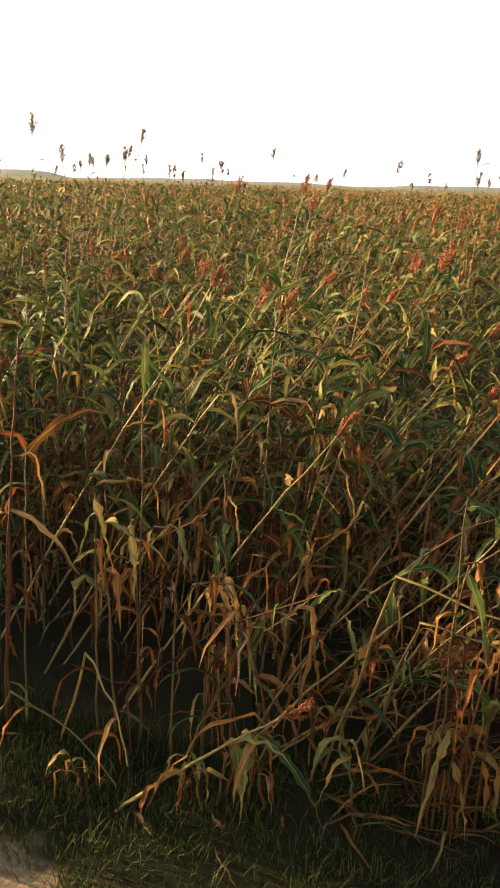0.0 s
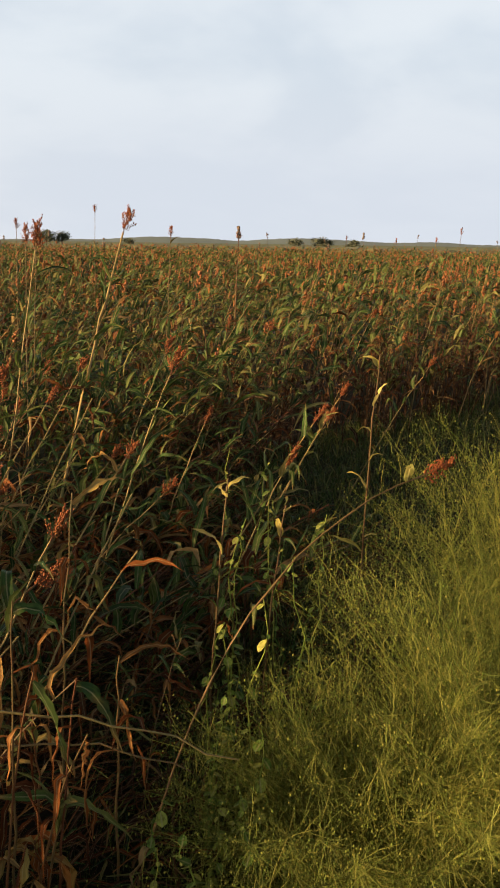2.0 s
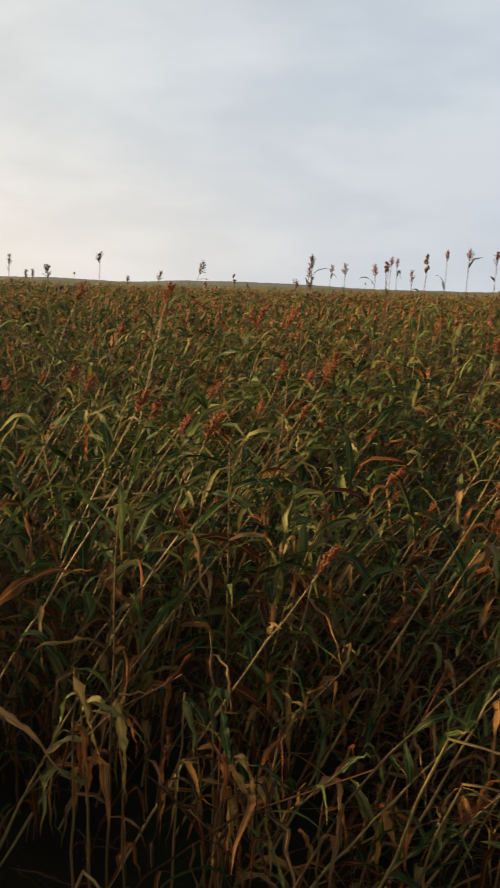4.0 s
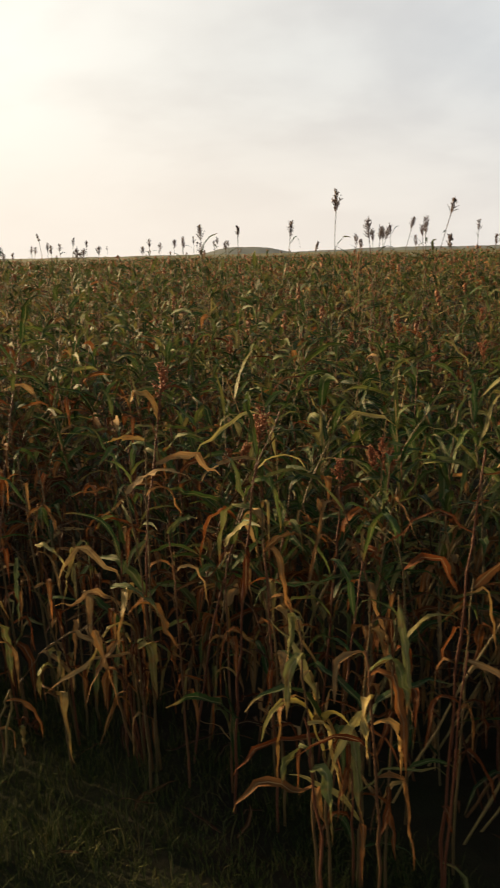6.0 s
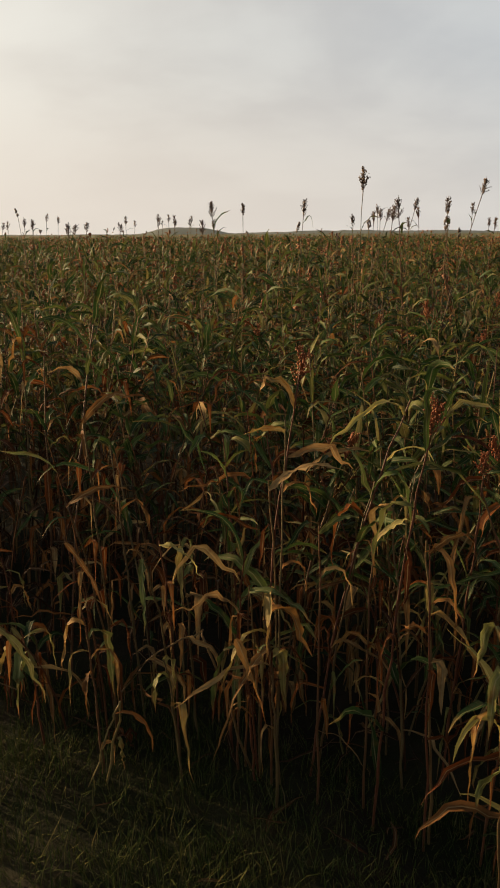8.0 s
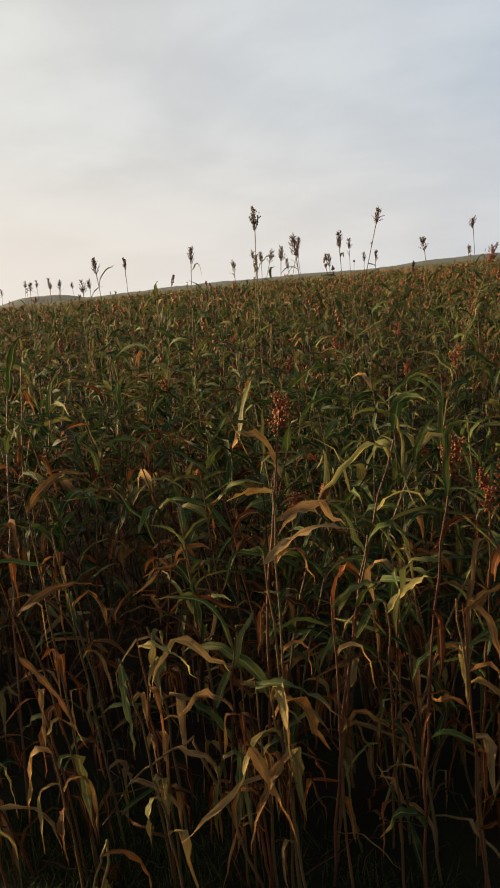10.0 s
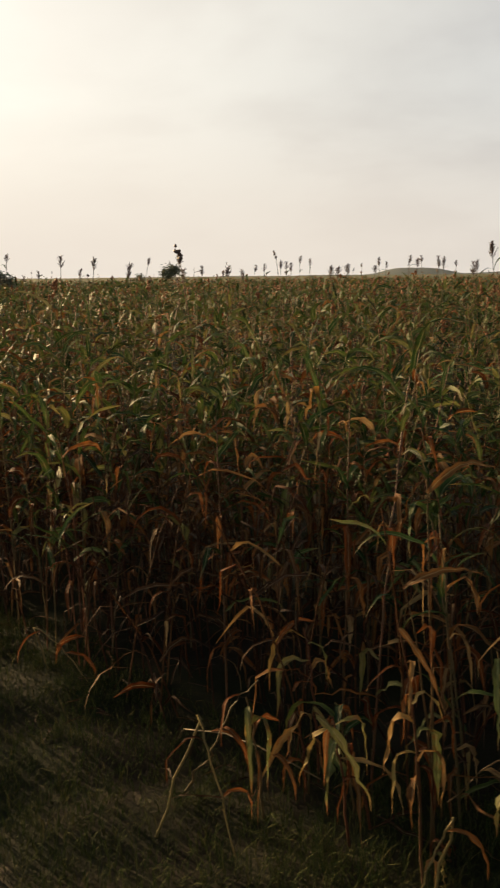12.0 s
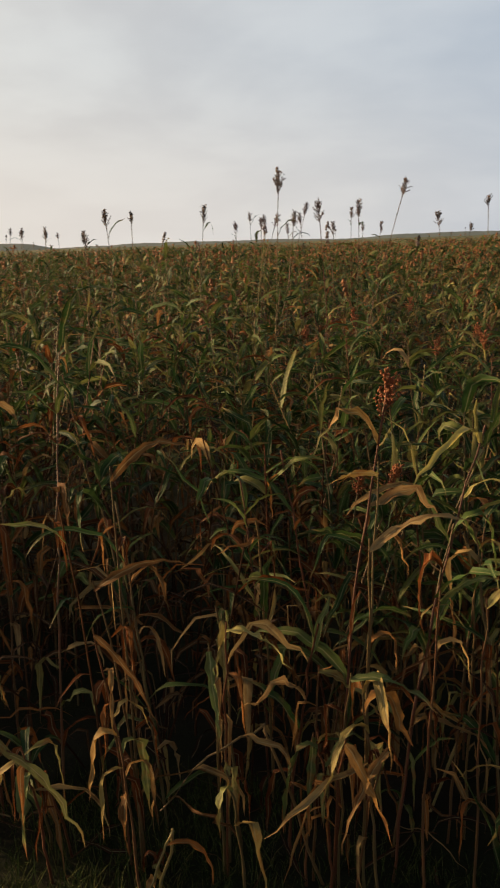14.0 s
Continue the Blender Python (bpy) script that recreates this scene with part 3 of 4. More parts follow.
RED_HEADS_2 = [
    (2.57, 9.98, 1.61, 0.23), (2.90, 9.95, 1.61, 0.23), (1.37, 7.73, 1.89, 0.13), (2.03, 5.09, 1.51, 0.17),
    (1.94, 5.93, 1.42, 0.14), (1.54, 4.68, 1.31, 0.11), (1.70, 2.22, 0.48, 0.09), (2.06, 2.38, 1.12, 0.09),
    (1.31, 9.87, 1.36, 0.13), (3.48, 3.77, 1.40, 0.13), (3.74, 6.50, 1.59, 0.20), (2.74, 4.24, 1.33, 0.12),
    (2.74, 4.24, 1.22, 0.10), (2.15, 3.08, 1.11, 0.09), (1.76, 2.33, 0.41, 0.09), (2.01, 3.44, 1.04, 0.08),
    (3.08, 4.81, 1.03, 0.08), (3.21, 3.97, 0.91, 0.07), (4.09, 4.32, 0.96, 0.08), (4.70, 3.90, 0.97, 0.08),
    (2.94, 4.16, 2.02, 0.13), (4.51, 9.66, 1.57, 0.19), (4.35, 5.11, 1.31, 0.12), (3.93, 3.18, 1.17, 0.10),
]
RED_HEADS_3 = [
    (3.63, 3.04, 1.01, 0.08), (4.82, 3.90, 1.12, 0.09), (3.56, 5.36, 1.19, 0.10), (6.21, 6.22, 1.29, 0.11),
    (6.05, 6.64, 1.23, 0.10), (8.15, 6.82, 1.28, 0.11), (8.88, 8.65, 1.31, 0.12), (6.45, 4.58, 1.11, 0.09),
]


def plant_heads():
    """Plants whose heads stand over the canopy, and those whose red heads show in it."""
    rng = np.random.default_rng(5)
    for n, (x, y, z, size, lean) in enumerate(SKY_HEADS_1 + SKY_HEADS_2 + SKY_HEADS_3 + SKY_HEADS_4 + SKY_HEADS_5):
        if (x, y) == (4.16, 5.3):
            sorghum((2.95, 4.35, 0), (4.1, 5.28, 2.06), 0.24, 8, 2, 26, low=0.2, label="tall leaning sorghum plant with a pale orange head", wide=0.045, long=0.36, straight=True, stout=2.0, high=0.9, skin=STRAW)
            continue
        lean += rng.normal(0.0, 0.05)
        up = Vector((0.54 * lean, 0.0, 0.44 * z)).normalized()
        long = size * rng.uniform(0.95, 1.15)
        tip = Vector((x, y, z)) - up * long / 2
        foot = (tip.x - lean, y + rng.uniform(-0.08, 0.08), 0.0)
        sorghum(foot, tip, long, 3, 3, 100 + n, low=0.3, label="tall sorghum plant whose grain head stands over the canopy", wide=0.026, long=0.2, high=0.96 if n % 2 else 0.84, straight=True, grain=GRAIN if x > 3.4 else HUSK)
    for n, (x, y, z, size) in enumerate(RED_HEADS_1 + RED_HEADS_2 + RED_HEADS_3):
        right = x > 0.4
        lean = rng.uniform(0.35, 0.8) if right else rng.normal(0.0, 0.14)
        foot = (x - lean, y - rng.uniform(0.0, 0.15), 0.0)
        if foot[1] < edge(foot[0]):
            foot = (foot[0], min(float(edge(foot[0])) + 0.05, y + 0.2), 0.0)
        sorghum(foot, (x - 0.3 * size, y, z - size / 2), max(size, 0.1) * 1.3, 5, 4, 300 + n, low=0.2, label="leaning sorghum plant with a red grain head" if right else "", straight=right, skin=STRAW if right else None)


plant_heads()

# plants of the front row with a look of their own
sorghum((-0.92, 2.88, 0), (-0.78, 2.85, 1.45), 0.14, 3, 5, 11, label="upright sorghum plant with a bright red grain head")
sorghum((-0.5, 2.68, 0), (-0.36, 2.6, 1.36), 0.13, 3, 5, 12, label="upright sorghum plant with a bright red grain head")
sorghum((-0.75, 2.95, 0), (-0.45, 3.2, 1.36), 0, 3, 3, 13, yellow=2, label="sorghum plant with a yellow leaf at its top")
sorghum((0.22, 2.42, 0), (0.32, 2.36, 1.42), 0, 0, 7, 14, label="bare red-brown sorghum stalk with dry leaves")
sorghum((-0.02, 2.4, 0), (0.02, 2.35, 0.95), 0, 3, 5, 15, yellow=1, label="short sorghum plant with pale hanging leaves")
sorghum((-1.8, 3.12, 0), (-1.86, 3.08, 0.48), 0, 3, 4, 16, low=0.6, label="broken sorghum plant with pale hanging leaves", wide=0.048)
sorghum((-1.05, 3.02, 0), (-0.95, 2.85, 0.9), 0, 4, 5, 17, low=0.4, label="sorghum plant with a tuft of yellowed hanging leaves", wide=0.048)
sorghum((-2.1, 4.4, 0), (-2.0, 4.5, 1.6), 0, 2, 8, 18, label="tall dry sorghum plant with a bowed top")
sorghum((0.7, 1.96, 0.0), (1.2, 1.87, 0.42), 0.12, 0, 3, 19, straight=True, low=0.3, skin=STRAW, stout=1.3, label="fallen sorghum stalk with an orange grain head near the ground")
sorghum((1.05, 2.15, 0), (1.98, 2.4, 0.93), 0.15, 3, 3, 20, sag=0.15, label="leaning sorghum plant with a long red grain head")
sorghum((2.05, 1.95, 0), (3.2, 1.87, 1.22), 0.17, 1, 2, 21, sag=0.4, stout=0.85, long=0.2, label="leaning sorghum plant with a large orange grain head")
sorghum((1.35, 3.7, 0), (1.5, 3.86, 1.62), 0, 3, 3, 22, label="bare leaning sorghum stalk without a head")
sorghum((1.75, 1.95, 0), (1.82, 1.9, 0.5), 0, 4, 3, 23, low=0.5, label="broken sorghum plant with pale hanging leaves", wide=0.048)
sorghum((1.0, 2.5, 0), (0.97, 2.5, 0.95), 0, 2, 5, 24, low=0.3, label="dry sorghum plant with white-tipped hanging leaves")
sorghum((3.66, 2.6, 0), (3.66, 2.52, 1.55), 0, 0, 0, 25, yellow=7, low=0.35, label="slim upright plant with short pale leaves", wide=0.035, long=0.13)

sorghum((2.6, 2.3, 0), (2.68, 2.3, 1.2), 0, 4, 1, 31, yellow=2, low=0.5, label="young sorghum shoot with short yellow-green leaves", wide=0.03, long=0.15, high=0.98)
sorghum((2.88, 2.35, 0), (2.97, 2.32, 1.05), 0, 3, 1, 32, yellow=2, low=0.5, label="young sorghum shoot with short yellow-green leaves", wide=0.03, long=0.15, high=0.98)
sorghum((0.0, 3.5, 0), (0.54, 4.45, 1.48), 0.12, 5, 2, 27, low=0.4, label="long leaning sorghum plant with a red grain head")
sorghum((-1.8, 3.3, 0), (-1.82, 3.78, 1.6), 0, 3, 9, 28, label="tall dry sorghum plant with a bowed top")
sorghum((-0.1, 2.38, 0), (-0.12, 2.3, 0.75), 0, 2, 3, 29, yellow=2, low=0.6, label="short sorghum plant with yellowed hanging leaves", wide=0.048)

# pale broken leaves that hang in the front row: x, y, height of the top, width of the leaves
HANGING = [
    (-0.85, 2.65, 0.85, 0.055), (-1.24, 3.04, 0.88, 0.05), (-0.96, 2.8, 0.62, 0.05), (-0.36, 2.63, 1.05, 0.05), (-1.8, 2.9, 0.52, 0.06),
    (0.05, 2.1, 0.95, 0.05), (1.0, 2.2, 0.72, 0.045), (0.93, 2.45, 0.62, 0.045), (1.82, 2.1, 0.66, 0.045), (0.58, 2.3, 0.92, 0.045),
    (1.12, 1.92, 0.32, 0.05), (0.93, 1.92, 0.24, 0.04), (1.75, 1.97, 0.36, 0.055), (0.55, 1.95, 0.2, 0.03), (1.4, 1.93, 0.32, 0.045),
    (-0.12, 2.15, 0.72, 0.06), (-1.5, 2.75, 0.72, 0.05), (-1.2, 2.72, 0.55, 0.045), (-0.16, 2.25, 0.95, 0.04), (-2.14, 2.95, 0.5, 0.045),
    (-2.05, 3.25, 0.66, 0.04),
]
for n, (x, y, z, wide) in enumerate(HANGING):
    sorghum((x + 0.04, y + 0.05, 0), (x, y, z), 0, 4 - n % 2, 2, 160 + n, low=0.55, label="broken sorghum plant with pale leaves hanging down", wide=0.76 * wide, long=min(0.31, 0.7 * z), hang=True)

# front-row plants known by one long bent leaf: where it leaves the stalk, its tip, how high it arches, its width, and its look
BENT_LEAVES_1 = [
    (-1.46, 2.75, 1.33, -1.25, 2.69, 1.42, 0.05, 0.034, 1),
    (-1.51, 2.7, 1.06, -1.25, 2.64, 1.14, 0.04, 0.03, 1),
    (-1.18, 2.65, 0.97, -1.02, 2.59, 0.9, 0.03, 0.04, 3),
    (-1.22, 2.6, 0.94, -1.2, 2.54, 0.71, 0.02, 0.042, 0),
    (-0.88, 2.6, 0.86, -0.66, 2.54, 0.77, 0.05, 0.04, 0),
    (-0.9, 2.5, 0.75, -0.8, 2.44, 0.52, 0.03, 0.045, 0),
    (-0.8, 2.5, 0.73, -0.92, 2.44, 0.5, 0.04, 0.034, 1),
    (-0.83, 2.65, 1.17, -0.58, 2.59, 1.24, 0.05, 0.036, 1),
    (-0.67, 2.6, 1.06, -0.54, 2.54, 1.14, 0.02, 0.036, 0),
    (-1.73, 2.6, 0.67, -1.54, 2.54, 0.45, 0.05, 0.045, 2),
    (-0.8, 2.75, 1.33, -0.93, 2.69, 1.32, 0.02, 0.03, 0),
]
BENT_LEAVES_2 = [
    (-1.52, 2.7, 0.94, -1.36, 2.64, 0.73, 0.03, 0.035, 1),
    (-0.95, 2.9, 0.74, -0.78, 2.84, 0.63, 0.03, 0.04, 0),
    (-0.97, 2.85, 0.57, -0.99, 2.79, 0.31, 0.02, 0.04, 0),
    (-1.22, 3, 0.85, -1.25, 2.94, 0.62, 0.02, 0.04, 0),
    (-1.97, 3.15, 0.41, -1.79, 3.09, 0.16, 0.04, 0.045, 0),
    (-2.03, 3.15, 0.33, -2.18, 3.09, 0.04, 0.05, 0.04, 0),
    (-0.53, 2.75, 0.98, -0.38, 2.69, 1.09, 0.03, 0.04, 3),
    (-0.35, 2.6, 1.02, -0.21, 2.54, 1.1, 0.03, 0.04, 1),
    (-1.44, 2.9, 0.14, -1.4, 2.84, 0.04, 0.02, 0.045, 0),
    (0.29, 2.5, 0.99, 0.6, 2.44, 1.16, 0.06, 0.05, 1),
    (0.01, 2.3, 0.68, -0.08, 2.24, 0.48, 0.03, 0.05, 3),
]
BENT_LEAVES_3 = [
    (-0.02, 2.3, 0.62, 0.02, 2.24, 0.35, 0.02, 0.05, 0),
    (0.1, 2.35, 0.98, 0.15, 2.29, 0.66, 0.02, 0.045, 0),
    (0.29, 2.3, 0.86, 0.54, 2.24, 0.66, 0.05, 0.036, 1),
    (0.57, 2.3, 0.91, 0.64, 2.24, 0.65, 0.02, 0.045, 0),
    (0.7, 2.5, 1.4, 0.7, 2.44, 1.18, 0.02, 0.045, 2),
    (0.86, 2.2, 0.87, 0.89, 2.14, 0.72, 0.02, 0.04, 0),
    (0.69, 2.3, 0.83, 0.71, 2.24, 0.55, 0.02, 0.045, 0),
    (0.97, 2.25, 0.81, 0.99, 2.19, 0.65, 0.02, 0.045, 2),
    (0.98, 2.2, 0.68, 1.05, 2.14, 0.55, 0.03, 0.035, 0),
    (0.96, 2.2, 0.43, 0.96, 2.14, 0.26, 0.02, 0.04, 1),
    (1.26, 2.2, 0.59, 1.4, 2.14, 0.7, 0.04, 0.03, 2),
]
BENT_LEAVES_4 = [
    (1.07, 1.95, 0.28, 1.1, 1.89, 0.04, 0.03, 0.05, 2),
    (0.91, 1.95, 0.15, 0.8, 1.89, 0.04, 0.08, 0.04, 1),
    (1.69, 1.9, 0.4, 1.61, 1.84, 0.07, 0.04, 0.05, 0),
    (1.71, 1.9, 0.29, 1.76, 1.84, 0.06, 0.03, 0.05, 0),
    (1.14, 1.95, 0.31, 1.35, 1.89, 0.04, 0.05, 0.055, 2),
    (1.68, 1.9, 1.08, 1.81, 1.84, 0.96, 0.05, 0.05, 2),
    (1.8, 1.8, 0.88, 1.9, 1.74, 0.68, 0.05, 0.06, 2),
    (1.68, 1.8, 0.93, 1.75, 1.74, 0.67, 0.03, 0.05, 2),
    (1.77, 1.7, 0.78, 1.72, 1.64, 0.69, 0.02, 0.04, 1),
    (2.05, 2, 0.8, 2.25, 1.94, 0.78, 0.05, 0.03, 1),
    (2.07, 2.3, 1.21, 2.24, 2.24, 1.27, 0.03, 0.035, 0),
]
LEAF_LOOKS = [("pale", PALE), ("tan", TAN), ("green", GREEN), ("yellow", YELLOW)]


def bent_leaf(a, b, arch, wide, rng):
    geo = Geo()
    seg = 13
    a, b = np.asarray(a, float), np.asarray(b, float)
    s = np.linspace(0, 1, seg + 1)[:, None]
    mid = (a + b) / 2 + np.array([0, 0, 2 * arch])
    line = a * (1 - s) ** 2 + 2 * mid * s * (1 - s) + b * s**2 + rng.normal(0, 0.004, (seg + 1, 3)) * s
    way = np.gradient(line, axis=0)
    way /= np.linalg.norm(way, axis=1, keepdims=True)
    flat = np.cross(way, (0.25, -1.0, 0.35))
    flat /= np.linalg.norm(flat, axis=1, keepdims=True)
    up = np.cross(flat, way)
    turn = rng.uniform(-0.6, 0.6) + rng.uniform(-1.9, 1.9) * s + rng.normal(0, 0.22, (seg + 1, 1))
    side, norm = flat * np.cos(turn) + up * np.sin(turn), up * np.cos(turn) - flat * np.sin(turn)
    w = wide * np.minimum(1, 0.45 + 4 * s) * np.maximum(0.05, 1 - s**2.4) * rng.uniform(0.5, 1.0, (seg + 1, 1))
    ruffle = 0.22 * np.sin(s * rng.uniform(14, 30) + rng.uniform(0, 6))
    grid = np.stack([line - side * w / 2 + norm * w * (0.22 + ruffle), line, line + side * w / 2 + norm * w * (0.22 - ruffle)], 1)
    uv = np.stack(np.broadcast_arrays(np.linspace(0, 1, 3)[None], s), -1)
    geo.add(grid, strip_faces(1, seg + 1, 3), 0, uv)
    return geo


def bent_leaf_plant(x, y, z, tx, ty, tz, arch, wide, look_number, seed):
    rng = np.random.default_rng(seed)
    word, skin = LEAF_LOOKS[look_number]
    fx = x + rng.uniform(-0.06, 0.03)
    fy = max(y + 0.04, float(edge(x)) - 0.05)
    foot = np.array([fx, fy, float(ground_height(fx, fy))])
    root = new("sorghum_plant")
    root.location = foot
    top = np.array([x, y, z]) - foot
    line = bow((0, 0, 0), top * 1.03, 10)
    line[1:-1] += rng.normal(0, 0.003, (8, 3))
    part("stalk", stalk_geo(line, np.linspace(0.0045, 0.0022, 10)), root, STALK)
    part("leaf", bent_leaf(top, np.array([tx, ty, tz]) - foot, arch, 0.8 * wide, rng), root, skin, label=word + " bent leaf")
    for k in (3, 5, 7):
        geo = Geo()
        blades(geo, 0, line[k], rng.uniform(0, 6.28), rng.uniform(0.2, 1.1), 2.6, min(0.22, 0.5 * z + 0.05), 0.022, rng.uniform(-2, 2), rng.uniform(-1, 1), 8, 3, 0.3, 0.15, rng, 0.8, 0.2, rag=0.9)
        part("leaf", geo, root, DRY)
    return tagged(root, "sorghum plant with one long bent %s leaf" % word, "sorghum plant", "sorghum plants of the field")


for n, row in enumerate(BENT_LEAVES_1 + BENT_LEAVES_2 + BENT_LEAVES_3 + BENT_LEAVES_4):
    bent_leaf_plant(*row, 700 + n)

# stalks blown over to one side: foot x, y and tip x, y, z
BLOWN = [
    (0.1, 3.2, 1.0, 3.7, 1.35), (0.5, 3.0, 1.36, 3.59, 1.3), (0.9, 3.4, 1.9, 3.9, 1.3), (1.2, 2.7, 2.1, 3.0, 1.25), (-0.2, 3.6, 0.7, 4.2, 1.4),
    (0.3, 2.8, 1.2, 3.1, 1.15), (1.5, 3.0, 2.6, 3.5, 1.3), (1.7, 2.4, 2.6, 2.8, 1.05), (-0.6, 3.3, 0.1, 3.6, 1.4), (0.8, 4.2, 1.8, 4.8, 1.45),
    (1.0, 2.2, 1.9, 2.35, 0.8), (2.0, 3.3, 3.0, 3.8, 1.25), (0.6, 2.5, 1.35, 2.7, 1.05), (0.25, 2.7, 0.95, 2.9, 1.2), (1.3, 3.3, 2.3, 3.6, 1.2),
    (0.7, 3.7, 1.6, 4.1, 1.35), (1.5, 2.3, 2.4, 2.45, 0.95), (0.9, 2.9, 1.75, 3.2, 1.1), (1.8, 2.8, 2.75, 3.1, 1.1), (0.0, 2.9, 0.75, 3.1, 1.3), (1.1, 4.6, 2.1, 5.1, 1.4), (2.2, 3.9, 3.2, 4.3, 1.3),
]
for n, (x, y, tx, ty, tz) in enumerate(BLOWN):
    sorghum((x, y, 0), (tx, ty, tz), 0.12 if n % 3 == 0 else 0, 3, 5, 600 + n, low=0.25, label="sorghum plant blown over, with a long slanting stalk", straight=True, long=0.24, skin=STRAW)


def blown_rows():
    """More slanting straw-coloured plants behind the front row, all bent the same way by the wind."""
    rng = np.random.default_rng(52)
    for n in range(30):
        x, deep = rng.uniform(-0.3, 2.6), rng.uniform(0.5, 3.2)
        y = float(edge(x)) + deep
        far, tall = rng.uniform(0.45, 1.15), rng.uniform(1.05, 1.5) * (1 - 0.4 * float(lodged(x + 0.5, y)))
        sorghum((x, y, 0), (x + far, y + rng.normal(0.25, 0.2), tall), 0.13 if n % 3 == 0 else 0, 4, 3, 650 + n, low=0.3, label="slanting sorghum plant with a straw-coloured stalk", straight=True, long=0.24, wide=0.03, skin=STRAW)


blown_rows()

for n, (x, y, z) in enumerate([(-3.4, 4.55, 1.5), (-3.0, 4.95, 1.55), (-2.65, 3.7, 1.35), (-2.1, 3.85, 1.4), (-3.15, 4.3, 1.4), (-4.1, 4.8, 1.55), (-2.8, 4.85, 1.5), (-2.4, 4.25, 1.45)]):
    sorghum((x + 0.03 * (n % 3), y - 0.05, 0), (x, y, z), 0, 3, 10, 130 + n, low=0.2, label="tall dry sorghum plant with tan curled leaves", long=0.26)


def field_edge_plants():
    """A dozen plants built once, then set out over the near strip of the field."""
    rng = np.random.default_rng(8)
    dry_ones, green_ones, leaning = [], [], []
    for n in range(7):
        tall = rng.uniform(0.95, 1.25)
        dry_ones.append((4 + n % 2, 6 + n % 3, tall, (rng.normal(0, 0.1), rng.normal(0, 0.1))))
        green_ones.append((8 + n % 2, 6, rng.uniform(1.05, 1.3), (rng.normal(0, 0.1), rng.normal(0, 0.1))))
        leaning.append((4, 9, rng.uniform(0.8, 1.15), (rng.uniform(0.4, 0.95), rng.normal(0.15, 0.25))))
    templates = {}
    spots = []
    for x in np.arange(-4.2, 3.4, 0.2):
        for deep in np.arange(0.05, 1.75, 0.21):
            px, pd = x + rng.uniform(-0.1, 0.1), deep + rng.uniform(-0.1, 0.1)
            if rng.random() > (0.25 if pd < 0.3 else 0.8) or 0.4 < px < 0.85 and pd < 0.9:
                continue
            spots.append((px, float(edge(px)) + max(pd, 0.02), pd))
    spots.sort(key=lambda s: s[0] ** 2 + s[1] ** 2)
    for px, py, pd in spots[:75]:
        if px > 1.3 or px > 0.2 and rng.random() < 0.65:
            kind, pool = "leaning", leaning
        elif rng.random() < (0.85 if pd < 0.7 else 0.55 if px < -1 else 0.35):
            kind, pool = "dry", dry_ones
        else:
            kind, pool = "green", green_ones
        n = int(rng.integers(len(pool)))
        green, dry, tall, lean = pool[n]
        size = rng.uniform(0.85, 1.12) * (0.92 if pd < 0.4 else 1.0) * (1.14 if px < -1.2 else 0.62 if px > 1.5 else 1.0)
        turn = rng.uniform(-25, 25) if kind == "leaning" else rng.uniform(0, 360)
        at = pose(px, py, float(ground_height(px, py)), rng.normal(0, 7), rng.normal(0, 7), turn) @ Matrix.Scale(size, 4)
        if (kind, n) not in templates:
            head = 0.11 if n == 1 else 0
            made = sorghum((0, 0, 0), (lean[0], lean[1], tall), head, green, dry, 40 + n + {"dry": 0, "green": 20, "leaning": 40}[kind], low=0.1 if kind == "dry" else 0.2)
            made.matrix_basis = at
            templates[kind, n] = made
        else:
            first = templates[kind, n]
            twin = copy_thing(first, Matrix.Identity(4))
            twin.matrix_basis = at


field_edge_plants()


def crop_points(rng, near, far, density, left=64, right=64, clear=0.0):
    """Random places in the field between two distances from the track, in a fan ahead."""
    area = radians(left + right) / 2 * (far**2 - near**2)
    n = int(area * density)
    r = np.sqrt(rng.uniform(near**2, far**2, n))
    a = rng.uniform(-radians(right), radians(left), n)
    x, y = -np.sin(a) * r, np.cos(a) * r
    keep = (y > edge(x) + 0.05) & ((y > edge(x) + clear) | (x < -3.4) | (x > 2.6))
    return x[keep], y[keep]


